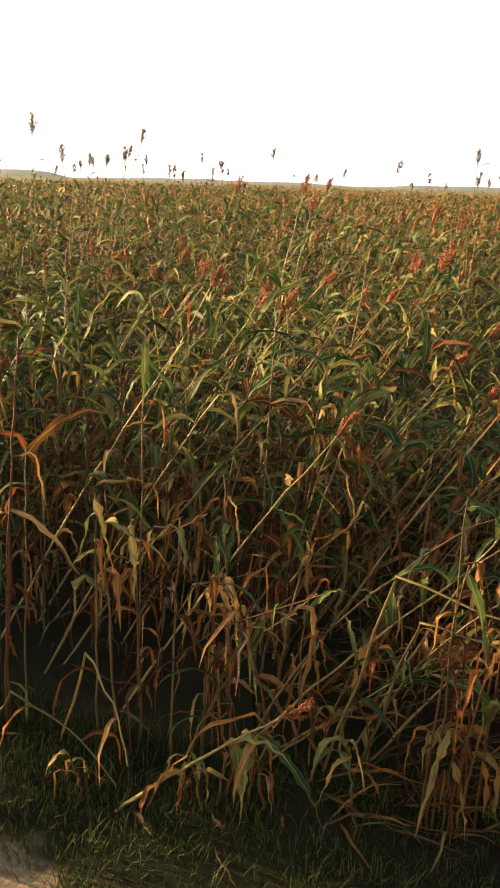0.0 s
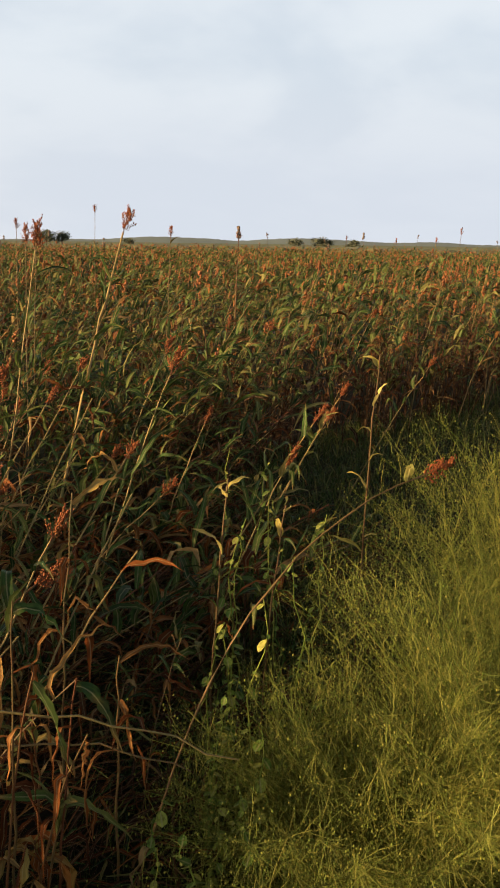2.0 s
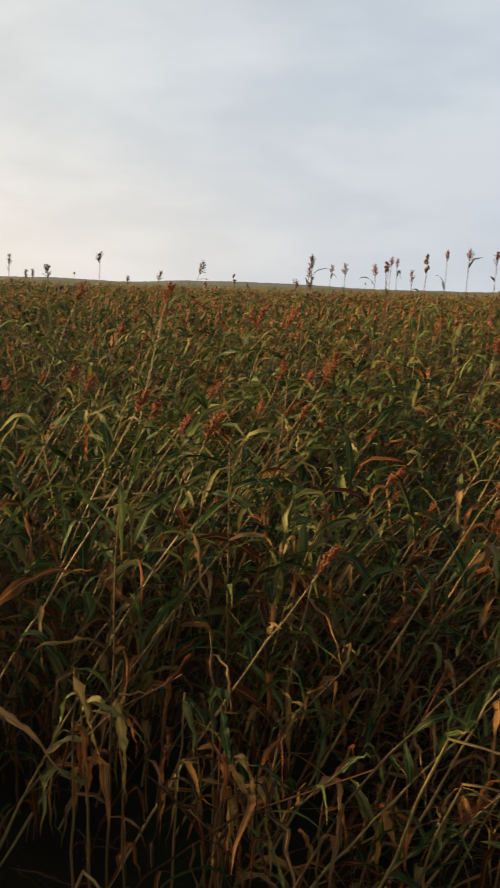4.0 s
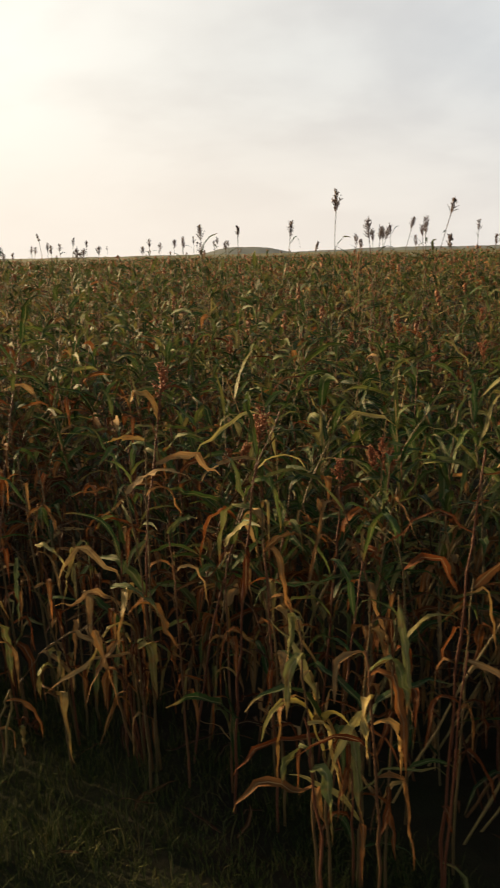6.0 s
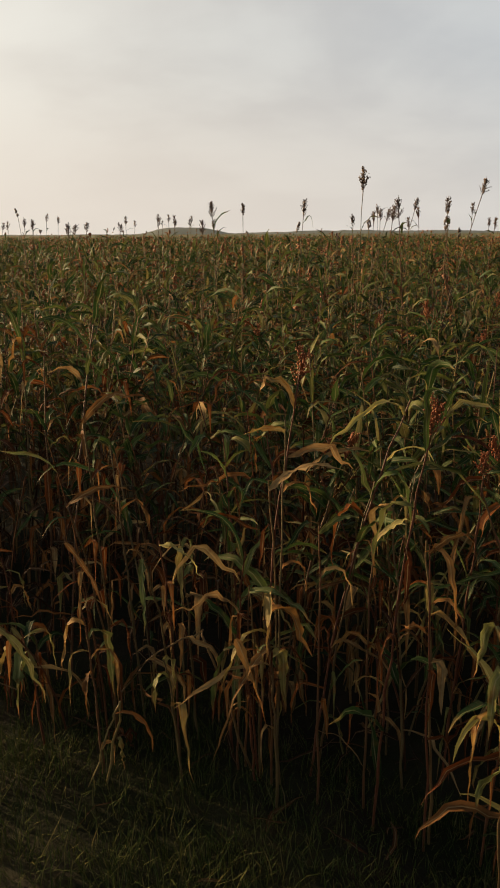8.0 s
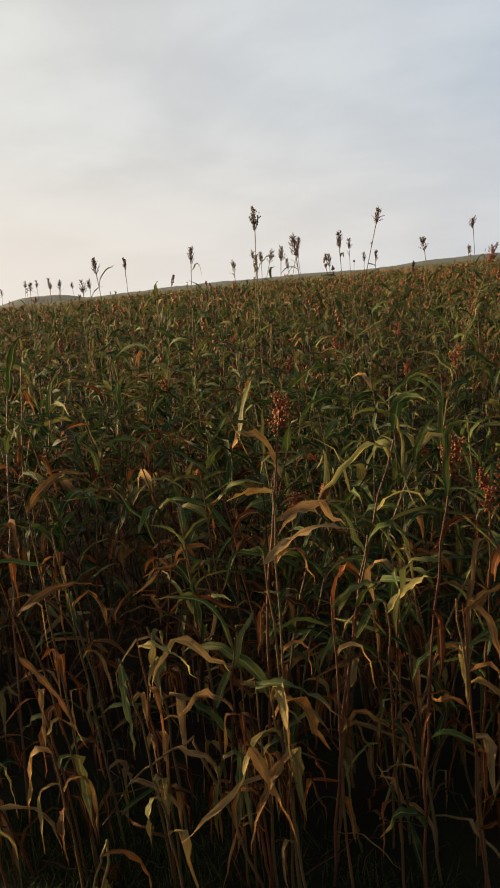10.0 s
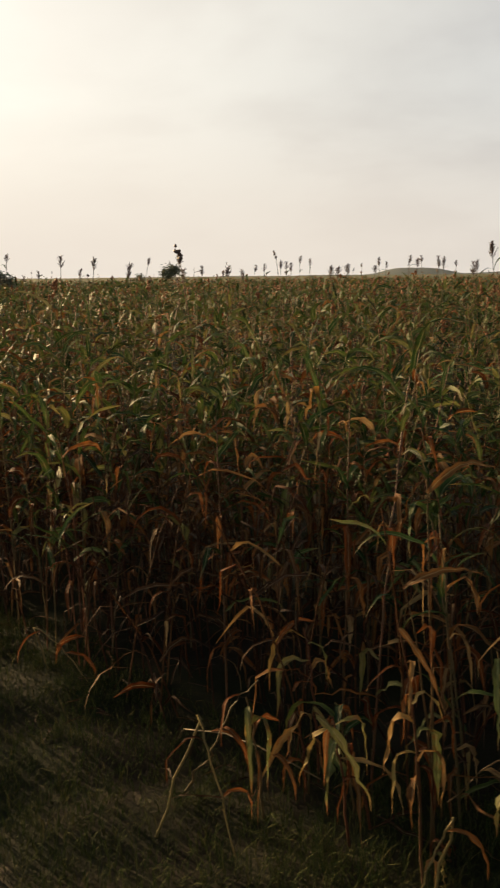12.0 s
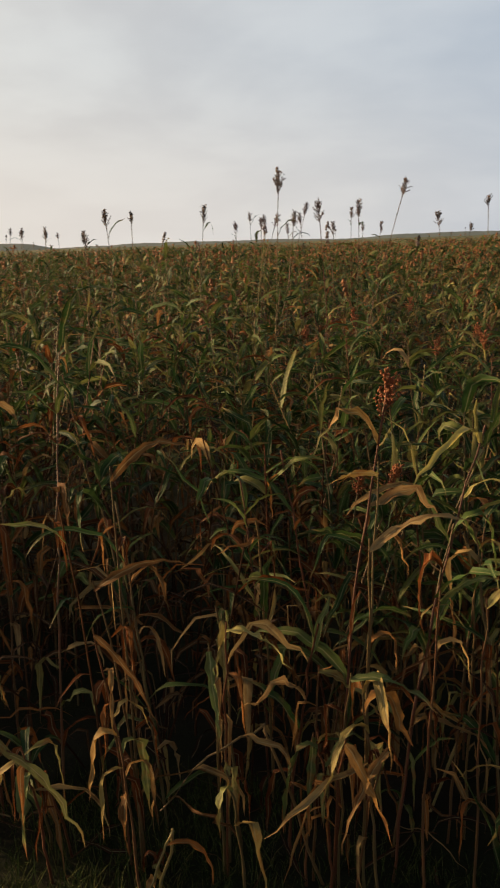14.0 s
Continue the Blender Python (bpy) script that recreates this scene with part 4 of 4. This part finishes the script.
def crop(name, label, near, far, density, leaves, seg, across, tall, head_grains, head_share, seed, wide, stem=True, clear=0.0, brown=0.0, over=0.0, strip=0.0, dead=DRY, most=99.0, least=-99.0):
    rng = np.random.default_rng(seed)
    x, y = crop_points(rng, near, far, density, clear=clear)
    if strip:
        x, y = x[y < edge(x) + strip], y[y < edge(x) + strip]
    side = (x < most) & (x > least)
    x, y = x[side], y[side]
    n = len(x)
    z = ground_height(x, y)
    patch = 0.5 + 0.5 * np.sin(x * 0.45 + 1.3 * np.sin(y * 0.31)) * np.cos(y * 0.38 + 0.7)
    h = rng.normal(tall, 0.13 if near < 7 else 0.23, n) + 0.14 * (patch - 0.5) + 0.12 * (x < -1.5)
    flat = lodged(x, y)
    h = h * (1 - 0.62 * flat)
    above = rng.random(n) < over
    above &= flat < 0.1
    h = np.where(above, rng.uniform(1.75, 2.15, n), h)
    lean = np.stack([rng.normal(0, 0.28 if brown else 0.14, n) + np.where(x > 1.5, rng.uniform(0.1, 0.75, n), np.where(x > 0.3, rng.uniform(0, 0.5, n), 0)) * ~above + 0.45 * flat, rng.normal(0, 0.28 if brown else 0.14, n)], -1)
    geo = Geo()
    foot = np.stack([x, y, z], -1)
    tip = foot + np.stack([lean[:, 0], lean[:, 1], h], -1)
    if stem:
        s = np.linspace(0, 1, 4)[None, :, None]
        mid = foot + (tip - foot) * np.array([0.25, 0.25, 0.6])
        path = foot[:, None] * (1 - s) ** 2 + 2 * mid[:, None] * s * (1 - s) + tip[:, None] * s**2
        pale = np.where((rng.random(n) < np.where(x > 0.4, 0.3, np.where(x > -1.5, 0.08, 0.0))) & (not brown), 5, 2)
        tubes(geo, np.repeat(pale, 9), path, np.broadcast_to(np.linspace(0.005, 0.0026, 4), (n, 4)) * (1 + 0.5 * (near > 7)), 3)
    turn = rng.uniform(0, 6.28, n)
    for k in range(leaves):
        up = (0.1 if brown else 0.3) + (0.85 if brown else 0.66) * (k + rng.uniform(0, 1, n)) / leaves
        up = np.where(above, up * 0.75, up)
        at = foot + (tip - foot) * np.stack([up**1.6, up**1.6, up], -1)
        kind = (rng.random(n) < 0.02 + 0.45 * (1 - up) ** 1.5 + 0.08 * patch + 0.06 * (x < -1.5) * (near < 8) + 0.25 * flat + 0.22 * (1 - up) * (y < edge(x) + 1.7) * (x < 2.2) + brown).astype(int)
        front = (y < edge(x) + 1.7) & (x < 2.2) & (near < 8) & (not brown)
        kind = np.where(rng.random(n) < 0.025 + 0.07 * front + 0.055 * (near > 7), 6, kind)
        swept = (x > 0.7) & (rng.random(n) < 0.65) & (not brown)
        az = np.where(swept, rng.normal(0.0, 0.75, n), turn + math.pi * k + rng.normal(0, 0.6, n))
        blades(geo, kind, at, az, rng.uniform(0.4, 1.4, n) - 0.4 * (kind > 0), rng.uniform(0.7, 2.7, n) + 0.6 * (kind > 0) + 0.35 * swept, rng.uniform(0.16, 0.37, n) * (1 + (near > 15) * 0.35), wide * rng.uniform(0.4, 1.2, n), rng.uniform(-2.0, 2.0, n), rng.uniform(-0.8, 0.8, n), seg, across, 0.2, 0.0, kink=0.25 if brown and k % 2 else None)
    with_head = np.nonzero((rng.random(n) < head_share * np.where(x > 0.3, 1.7, 1.0)) | above)[0]
    m = len(with_head)
    long = rng.uniform(0.09, 0.15, m)
    for k in range(head_grains):
        u = rng.uniform(0, 1, m)
        r = long * 0.19 * np.sin(math.pi * (0.12 + 0.8 * u)) * rng.uniform(0.3, 1, m)
        a = rng.uniform(0, 6.28, m)
        at = tip[with_head] + np.stack([r * np.cos(a) + 0.3 * long * u * np.sign(lean[with_head, 0]) * (np.abs(lean[with_head, 0]) > 0.2), r * np.sin(a), u * long], -1)
        grains(geo, np.repeat(np.where(above[with_head], 4, 3), 8), at, long * (0.42 / head_grains**0.45), 1.25, rng)
    # stems of brown plants get the shade-darkened skin as well
    ob = new(name, geo.mesh(name, GREEN, dead, DEAD_SHADED if brown else STALK, RUST, HUSK, STRAW, TAN))
    return tagged(ob, label, "crop", kind="stuff")


crop("sorghum_crop", "dense sorghum crop with green and tan leaves and red heads", 2.0, 8, 21, 10, 5, 3, 1.16, 1, 0.0, 61, 0.042, clear=0.8)
crop("sorghum_crop", "dry stalks and brown leaves low in the crop", 1.5, 6, 8, 9, 5, 3, 0.8, 1, 0.0, 64, 0.022, clear=0.12, brown=0.75, dead=DEAD_SHADED)
crop("sorghum_crop", "rust-brown dry leaves hanging along the field edge", 2.4, 8, 9, 9, 5, 3, 1.05, 1, 0.0, 67, 0.034, brown=0.5, strip=1.7, most=-0.9)
crop("sorghum_crop", "tangled rust-brown leaves low along the field edge", 1.5, 5, 7, 8, 5, 3, 0.68, 1, 0.0, 68, 0.03, brown=0.5, strip=1.2, least=0.9)
crop("sorghum_crop", "withered leaves low along the field edge, coloured darker for shade", 3, 8, 12, 9, 4, 3, 0.75, 1, 0.0, 69, 0.028, brown=0.7, strip=1.6, dead=DEAD_SHADED, most=-2.0)
crop("sorghum_crop", "dry stalks and brown leaves along the far field edge", 6, 17, 20, 9, 4, 2, 0.9, 1, 0.0, 66, 0.035, brown=0.6, strip=1.2, dead=DEAD_SHADED)
crop("sorghum_crop", "dense sorghum crop of mixed green and tan", 8, 17, 9, 9, 4, 2, 1.15, 16, 0.09, 65, 0.058, over=0.008)
crop("sorghum_crop", "sorghum crop of mixed green and tan, farther into the field", 17, 42, 4.0, 7, 3, 2, 1.17, 6, 0.4, 62, 0.088, over=0.01)
crop("sorghum_crop", "far sorghum crop with brownish tops", 42, 150, 0.85, 6, 2, 2, 1.2, 1, 0.6, 63, 0.15, stem=False)


def far_crop():
    """The canopy of the fields beyond, as one rough sheet."""
    rng = np.random.default_rng(9)
    r = np.geomspace(120, 1100, 60)
    a = np.radians(np.linspace(-75, 75, 420))
    rr, aa = np.meshgrid(r, a, indexing="ij")
    z = 1.15 + rng.normal(0, 0.16, rr.shape)
    z[0] = 0.0
    geo = Geo().add(np.stack([-np.sin(aa) * rr, np.cos(aa) * rr, z], -1), strip_faces(1, len(r), len(a)))
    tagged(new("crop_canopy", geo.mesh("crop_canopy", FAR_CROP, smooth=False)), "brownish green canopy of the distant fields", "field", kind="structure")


far_crop()

# ---- grass, weeds and litter at the field's edge ----


def grass():
    rng = np.random.default_rng(21)
    geo = Geo()
    x = rng.uniform(-7, 4.0, 4800)
    f = rng.uniform(-0.12, 1.3, 4800)
    y = track(x) + (edge(x) - track(x)) * f
    x2, y2 = rng.uniform(3, 13, 1500), rng.uniform(1.5, 8, 1500)
    keep = (y2 < edge(x2) + 0.3) & (y2 > edge(x2) - 2.2)
    x, y = np.r_[x, x2[keep]], np.r_[y, y2[keep]]
    size = rng.uniform(0.5, 1.3, len(x)) * np.where(x > 3, 2.0, 1.0 + 0.5 * np.exp(-(((x + 1.5) / 0.8) ** 2)))
    per = 13
    bx = np.repeat(x, per) + rng.normal(0, 0.045, len(x) * per)
    by = np.repeat(y, per) + rng.normal(0, 0.045, len(x) * per)
    n = len(bx)
    big = np.repeat(size, per)
    blades(geo, 0, np.stack([bx, by, ground_height(bx, by) - 0.005], -1), rng.uniform(0, 6.28, n), rng.uniform(0.7, 1.5, n), rng.uniform(0.2, 1.6, n), rng.uniform(0.03, 0.1, n) * big, rng.uniform(0.003, 0.007, n), rng.uniform(-0.6, 0.6, n), 0.0, 2, 2)
    tagged(new("grass", geo.mesh("grass", SOIL_GRASS)), "short dull green grass along the sandy track", "grass", kind="stuff")


def pebbles():
    rng = np.random.default_rng(24)
    geo = Geo()
    n = 3200
    x = rng.uniform(-6, 2.0, n)
    y = track(x) - rng.uniform(0.0, 1.1, n)
    size = 0.002 + 0.012 * rng.random(n) ** 4
    grains(geo, 0, np.stack([x, y, ground_height(x, y) + size * 0.2], -1), size, 0.6, rng)
    tagged(new("pebbles", geo.mesh("pebbles", CLOD, smooth=False)), "small clods and pebbles on the sandy track", "pebbles", kind="stuff")


def gap_weeds():
    """Low green weeds on the open ground beside the bush."""
    rng = np.random.default_rng(23)
    geo = Geo()
    x = rng.uniform(2.4, 11.0, 3400)
    y = edge(x) - rng.uniform(-0.25, 1.0, 3400) * np.where(x > 5, 2.6, 1.3)
    per = 5
    bx, by = np.repeat(x, per) + rng.normal(0, 0.06, 3400 * per), np.repeat(y, per) + rng.normal(0, 0.06, 3400 * per)
    n = len(bx)
    blades(geo, 0, np.stack([bx, by, ground_height(bx, by) - 0.005], -1), rng.uniform(0, 6.28, n), rng.uniform(0.6, 1.5, n), rng.uniform(0.3, 1.8, n), rng.uniform(0.08, 0.3, n), rng.uniform(0.006, 0.014, n), rng.uniform(-0.8, 0.8, n), 0.0, 3, 2)
    tagged(new("weeds", geo.mesh("weeds", GREEN)), "low dark green weeds on the open ground", "weeds", kind="stuff")


def litter():
    rng = np.random.default_rng(22)
    geo = Geo()
    n = 260
    x = rng.uniform(-7, 4.5, n)
    y = edge(x) + rng.normal(0.15, 0.35, n)
    blades(geo, 0, np.stack([x, y, ground_height(x, y) + 0.02], -1), rng.uniform(0, 6.28, n), rng.uniform(0.0, 0.5, n), rng.uniform(0.2, 0.9, n), rng.uniform(0.08, 0.28, n), rng.uniform(0.006, 0.02, n), rng.uniform(-2, 2, n), rng.uniform(-1, 1, n), 6, 3, 0.25, 0.1, rng)
    tagged(new("leaf_litter", geo.mesh("leaf_litter", DEAD_SHADED)), "dry fallen sorghum leaves on the soil", "leaf litter", kind="stuff")


def flattened_leaves():
    """Thin brown and dull green leaves lying over each other where the crop is flattened."""
    rng = np.random.default_rng(26)
    geo = Geo()
    x, y = rng.uniform(1.3, 5.2, 9000), rng.uniform(1.9, 5.6, 9000)
    keep = (rng.random(9000) < lodged(x, y) + 0.1) & (y > edge(x) - 1.6)
    x, y = x[keep], y[keep]
    n = len(x)
    kind = np.where(rng.random(n) < 0.22, 1, np.where(rng.random(n) < 0.25, 2, 0))
    z = ground_height(x, y) + rng.uniform(0.01, 0.3, n) * np.clip(y - edge(x) + 0.3, 0.1, 1)
    blades(geo, kind, np.stack([x, y, z], -1), rng.normal(0.1, 0.9, n), rng.uniform(0.0, 0.7, n), rng.uniform(0.4, 1.3, n), rng.uniform(0.14, 0.36, n), rng.uniform(0.006, 0.016, n), rng.uniform(-2, 2, n), rng.uniform(-0.8, 0.8, n), 5, 3, 0.25, 0.1, rng)
    tagged(new("leaf_litter", geo.mesh("leaf_litter", DEAD_SHADED, GREEN, DRY)), "flattened brown and dull green sorghum leaves", "leaf litter", kind="stuff")


def fallen_stalk(foot, a, b, seed, words="thin dry stalk snapped over across the field edge", skin=None):
    """It rises from its foot, snaps at a and falls across to b."""
    rng = np.random.default_rng(seed)
    foot = np.array([*foot, float(ground_height(*foot))])
    a, b = np.asarray(a, float) - foot, np.asarray(b, float) - foot
    root = new("fallen_stalk")
    root.location = foot
    line = np.concatenate([a * np.linspace(0, 0.97, 5)[:, None], a + (b - a) * np.linspace(0, 1, 10)[:, None]]) + rng.normal(0, 0.006, (15, 3))
    line[0] = 0
    line[5:, 2] += 0.04 * np.sin(np.linspace(0, math.pi, 10))
    part("stalk", stalk_geo(line, np.linspace(0.0048, 0.0022, 15)), root, skin or STALK)
    for k in range(2):
        geo = Geo()
        blades(geo, 0, line[7 + 4 * k], rng.uniform(0, 6.28), 0.3, 2.2, 0.24, 0.022, 1.5, 0.5, 8, 3, 0.25, 0.1, rng, 0.8)
        part("leaf", geo, root, DRY)
    return tagged(root, words, "fallen stalk", "fallen stalks")


def wispy_bush(x, y, wide, tall, seed):
    """A fountain of thin green stems with fine branchlets and tiny seeds."""
    rng = np.random.default_rng(seed)
    root = new("wispy_bush")
    root.location = (x, y, 0)
    stems, twigs, seeds = Geo(), Geo(), Geo()
    n, pts = int(430 * wide), 9
    az = rng.uniform(0, 6.28, n)
    steep = np.arcsin(rng.uniform(0.04, 0.97, n))
    grow = rng.uniform(0.55, 1.08, n)
    reach, top = wide * np.cos(steep) * grow, tall * np.sin(steep) * grow
    s = np.linspace(0, 1, pts)[None, :]
    out = reach[:, None] * s
    path = np.stack([np.cos(az)[:, None] * out, np.sin(az)[:, None] * out, top[:, None] * (1.45 * s - 0.45 * s**2) + 0.02], -1)
    path += np.cumsum(rng.normal(0, 0.017, path.shape), 1) * s[..., None]
    path[..., 2] = np.maximum(path[..., 2], 0.01)
    tubes(stems, 0, path, np.broadcast_to(np.linspace(0.002, 0.0008, pts), (n, pts)), 3)
    per = 78
    pick = rng.uniform(0.3, 1, (n, per)) * (pts - 1.001)
    lo = pick.astype(int)
    rows = np.arange(n)[:, None]
    at = path[rows, lo] + (path[rows, lo + 1] - path[rows, lo]) * (pick - lo)[..., None]
    at = at.reshape(-1, 3)
    m = len(at)
    turn = np.repeat(az, per) + rng.normal(0, 1.1, m)
    ends = blades(twigs, 0, at, turn, np.repeat(np.arctan2(top, reach), per) * 0.35 + rng.normal(0, 0.65, m), rng.uniform(-0.3, 0.6, m), rng.uniform(0.04, 0.17, m), rng.uniform(0.0014, 0.0027, m), 1.0, rng.uniform(-0.3, 0.3, m), 2, 2, rag=0.15)
    spots = np.concatenate([ends, at + (ends - at) * 0.6])[::4]
    spots = spots + rng.normal(0, 0.008, spots.shape)
    grains(seeds, 0, spots, rng.uniform(0.0022, 0.0044, len(spots)), 1.4, rng)
    part("stem", stems, root, WISP)
    foliage = part("foliage", twigs, root, WISP)
    part("seed_cloud", seeds, foliage, WISP, label="tiny yellow-green seeds")
    return tagged(root, "airy yellow-green bush of thin wiry stems at the field edge", "bush")


def round_leaf(geo, at, az, tilt, size):
    a = np.linspace(0, 2 * math.pi, 11)[:-1]
    r = size * (0.62 + 0.28 * np.cos(a) + 0.12 * np.cos(2 * a))
    flat = np.stack([r * np.cos(a) + size * 0.4, r * np.sin(a) * 0.95, 0.18 * np.abs(np.sin(a)) * size], -1)
    flat = np.concatenate([[[size * 0.3, 0, 0]], flat])
    turn = np.array((Matrix.Rotation(az, 3, "Z") @ Matrix.Rotation(tilt, 3, "Y")))
    k = np.arange(10)
    geo.add(flat @ turn.T + at, np.stack([0 * k, 1 + k, 1 + (k + 1) % 10], 1), 0, np.concatenate([[[0.5, 0.3]], np.stack([0.5 + 0.5 * np.sin(a), 0.5 + 0.4 * np.cos(a)], -1)]))


def climbing_weed(x, y, tall, lean, leaves, seed):
    rng = np.random.default_rng(seed)
    root = new("climbing_weed")
    root.location = (x, y, 0)
    line = bow((0, 0, 0), (lean[0], lean[1], tall), 10)
    line[1:] += rng.normal(0, 0.015, (9, 3))
    part("stem", stalk_geo(line, np.linspace(0.004, 0.0015, 10)), root, ROUND)
    for k in range(leaves):
        at = 1 + 8 * (k + rng.random()) / leaves
        lo = min(int(at), 8)
        geo = Geo()
        round_leaf(geo, line[lo] + (line[lo + 1] - line[lo]) * (at - lo), k * 2.4 + rng.normal(0, 0.4), rng.uniform(0.2, 1.1), 0.009 + 0.024 * rng.random() ** 1.5)
        part("leaf", geo, root, ROUND)
    return tagged(root, "slender weed with round green leaves", "weed", "round-leaved weeds")


pebbles()
grass()
gap_weeds()
litter()
flattened_leaves()
fallen_stalk((1.35, 2.2), (1.52, 1.95, 0.85), (2.15, 1.57, 0.65), 31, skin=STRAW)
fallen_stalk((1.45, 2.2), (1.6, 2.05, 0.66), (2.14, 1.75, 0.54), 32)
fallen_stalk((0.45, 2.25), (0.6, 2.05, 0.5), (0.76, 1.9, 0.2), 36, skin=STRAW)
fallen_stalk((-2.39, 2.74), (-2.19, 2.71, 0.53), (-2.07, 2.7, 0.07), 35, skin=STRAW)
fallen_stalk((-2.46, 3.06), (-2.33, 3.04, 0.21), (-2.14, 3.04, 0.53), 37)
fallen_stalk((-1.42, 2.72), (-1.34, 2.69, 0.41), (-1.46, 2.68, 0.06), 38, skin=STRAW)
fallen_stalk((-0.95, 2.92), (-1.1, 2.85, 0.6), (-1.4, 2.84, 0.36), 39)
fallen_stalk((-3.6, 3.68), (-3.63, 3.63, 0.27), (-3.33, 3.62, 0.07), 40, skin=STRAW)
fallen_stalk((0.2, 2.3), (0.35, 2.05, 0.35), (0.72, 1.9, 0.14), 33)
fallen_stalk((-2.7, 3.4), (-2.6, 3.3, 0.12), (-1.9, 3.05, 0.2), 34)
wispy_bush(3.08, 1.32, 1.08, 1.2, 71)
wispy_bush(4.3, 2.1, 1.1, 1.3, 72)
wispy_bush(2.66, 1.52, 0.82, 0.72, 73)
for n, (x, y, tall, lx, ly) in enumerate([(2.2, 1.78, 0.42, 0.05, -0.05), (2.12, 1.72, 0.36, -0.05, 0.0), (2.3, 1.62, 0.4, -0.06, 0.02), (2.4, 1.75, 0.55, 0.0, 0.0), (2.05, 1.85, 0.45, 0.02, -0.04), (2.66, 2.28, 1.02, 0.08, 0.02), (3.1, 2.3, 1.0, 0.06, 0.0), (2.52, 2.0, 0.88, 0.06, -0.05), (2.45, 2.12, 0.78, 0.05, 0.0), (2.9, 2.1, 0.9, -0.05, 0.05), (2.3, 1.7, 0.5, -0.05, 0.0), (2.35, 1.95, 0.6, 0.05, 0.0), (2.95, 2.6, 0.85, 0.05, 0.05), (3.05, 2.35, 0.6, 0.1, 0), (3.3, 2.75, 0.95, 0.02, 0.1), (2.7, 2.3, 0.5, -0.1, 0), (2.5, 2.15, 0.4, 0.05, -0.05), (2.35, 2.0, 0.32, 0.05, -0.05), (2.6, 1.95, 0.35, -0.05, -0.1), (3.6, 3.3, 0.95, 0.1, 0), (2.25, 1.85, 0.25, 0.06, -0.06), (2.85, 2.05, 0.45, 0.0, -0.1), (3.9, 3.9, 0.9, 0.05, 0.05), (3.05, 2.75, 0.7, -0.05, 0.05), (3.15, 2.55, 0.8, 0.0, 0.0), (2.8, 2.4, 0.62, 0.05, 0.05), (3.4, 2.95, 0.85, 0.05, 0.0), (2.62, 2.2, 0.5, 0.0, 0.0)]):
    climbing_weed(x, y, tall, (lx, ly), 18, 80 + n)

# ---- trees and hills far off ----


def tree(bearing, far, tall, wide, seed, words="distant round tree with foliage colour paled for haze"):
    """bearing: degrees to the left of +y."""
    rng = np.random.default_rng(seed)
    root = new("tree")
    root.location = (-math.sin(radians(bearing)) * far, math.cos(radians(bearing)) * far, 0)
    wood, leafage = Geo(), Geo()
    tubes(wood, 0, np.array([[(0, 0, 0), (0.05, 0, tall * 0.25), (0, 0.06, tall * 0.5), (0, 0, tall * 0.8)]]), np.array([[0.05, 0.04, 0.03, 0.01]]) * tall, 7)
    tips = []
    for k in range(7):
        a = k * 0.9 + rng.normal(0, 0.2)
        end = np.array([math.cos(a) * wide * 0.36, math.sin(a) * wide * 0.36, tall * rng.uniform(0.42, 0.85)])
        tubes(wood, 0, bow((0, 0, tall * rng.uniform(0.25, 0.45)), end, 5)[None], np.linspace(0.02, 0.006, 5)[None] * tall, 5)
        tips.append(end)
    tips.append(np.array([0, 0, tall * 0.85]))
    tips = np.array(tips)
    n = 1300
    c = tips[rng.integers(len(tips), size=n)] + rng.normal(0, 1, (n, 3)) * np.array([wide * 0.13, wide * 0.13, tall * 0.1])
    blades(leafage, 0, c, rng.uniform(0, 6.28, n), rng.uniform(-0.8, 0.8, n), 0.6, wide * rng.uniform(0.08, 0.17, n), wide * rng.uniform(0.07, 0.13, n), 0.5, 0.3, 2, 2)
    part("trunk", wood, root, BARK)
    part("crown", leafage, root, HAZY_CROWN)
    return tagged(root, words, "tree", "distant trees")


tree(31.4, 150, 3.7, 2.9, 91)
tree(33.2, 150, 2.3, 2.2, 92, "small distant shrub beside a tree")
tree(41.4, 75, 2.45, 2.0, 93, "dark round tree rising over the crop")
tree(-27.3, 260, 4.6, 4.4, 94)
tree(-28.2, 262, 4.2, 3.4, 95)
tree(-41.9, 300, 3.4, 4.0, 96)
tree(-43.5, 300, 3.8, 5.4, 97)
tree(-45.3, 300, 3.2, 4.0, 98)
tree(-32.0, 320, 2.9, 3.6, 99)


def hills():
    rng = np.random.default_rng(77)
    a = np.linspace(-75, 75, 700)
    h = 7.5 * np.exp(-(((a - 16.6) / 2.1) ** 4)) + 3.2 * np.exp(-(((a - 6.0) / 6.5) ** 4)) + 1.2 * np.exp(-(((a + 8) / 9) ** 2)) + 3.4 * np.exp(-(((a + 10) / 5.5) ** 4)) + 7.0 * np.exp(-(((a + 40) / 13.0) ** 4)) * (0.8 + 0.2 * np.sin(a * 0.7)) + 1.5
    h = h + np.convolve(rng.normal(0, 1.0, 700), np.ones(9) / 9, "same")
    rows = []
    for far, share in ((1150, 0.0), (1200, 0.75), (1260, 1.0), (1340, 0.9), (1450, 0.0)):
        top = (h * share + rng.normal(0, 0.15, 700) * (share > 0)) * far / 1200
        rows.append(np.stack([-np.sin(np.radians(a)) * far, np.cos(np.radians(a)) * far, top], -1))
    geo = Geo().add(np.stack(rows), strip_faces(1, 5, 700))
    tagged(new("backdrop_hills", geo.mesh("backdrop_hills", HAZY_HILL)), "low wooded hills on the horizon, with haze in their colour", "hills", kind="structure")


hills()
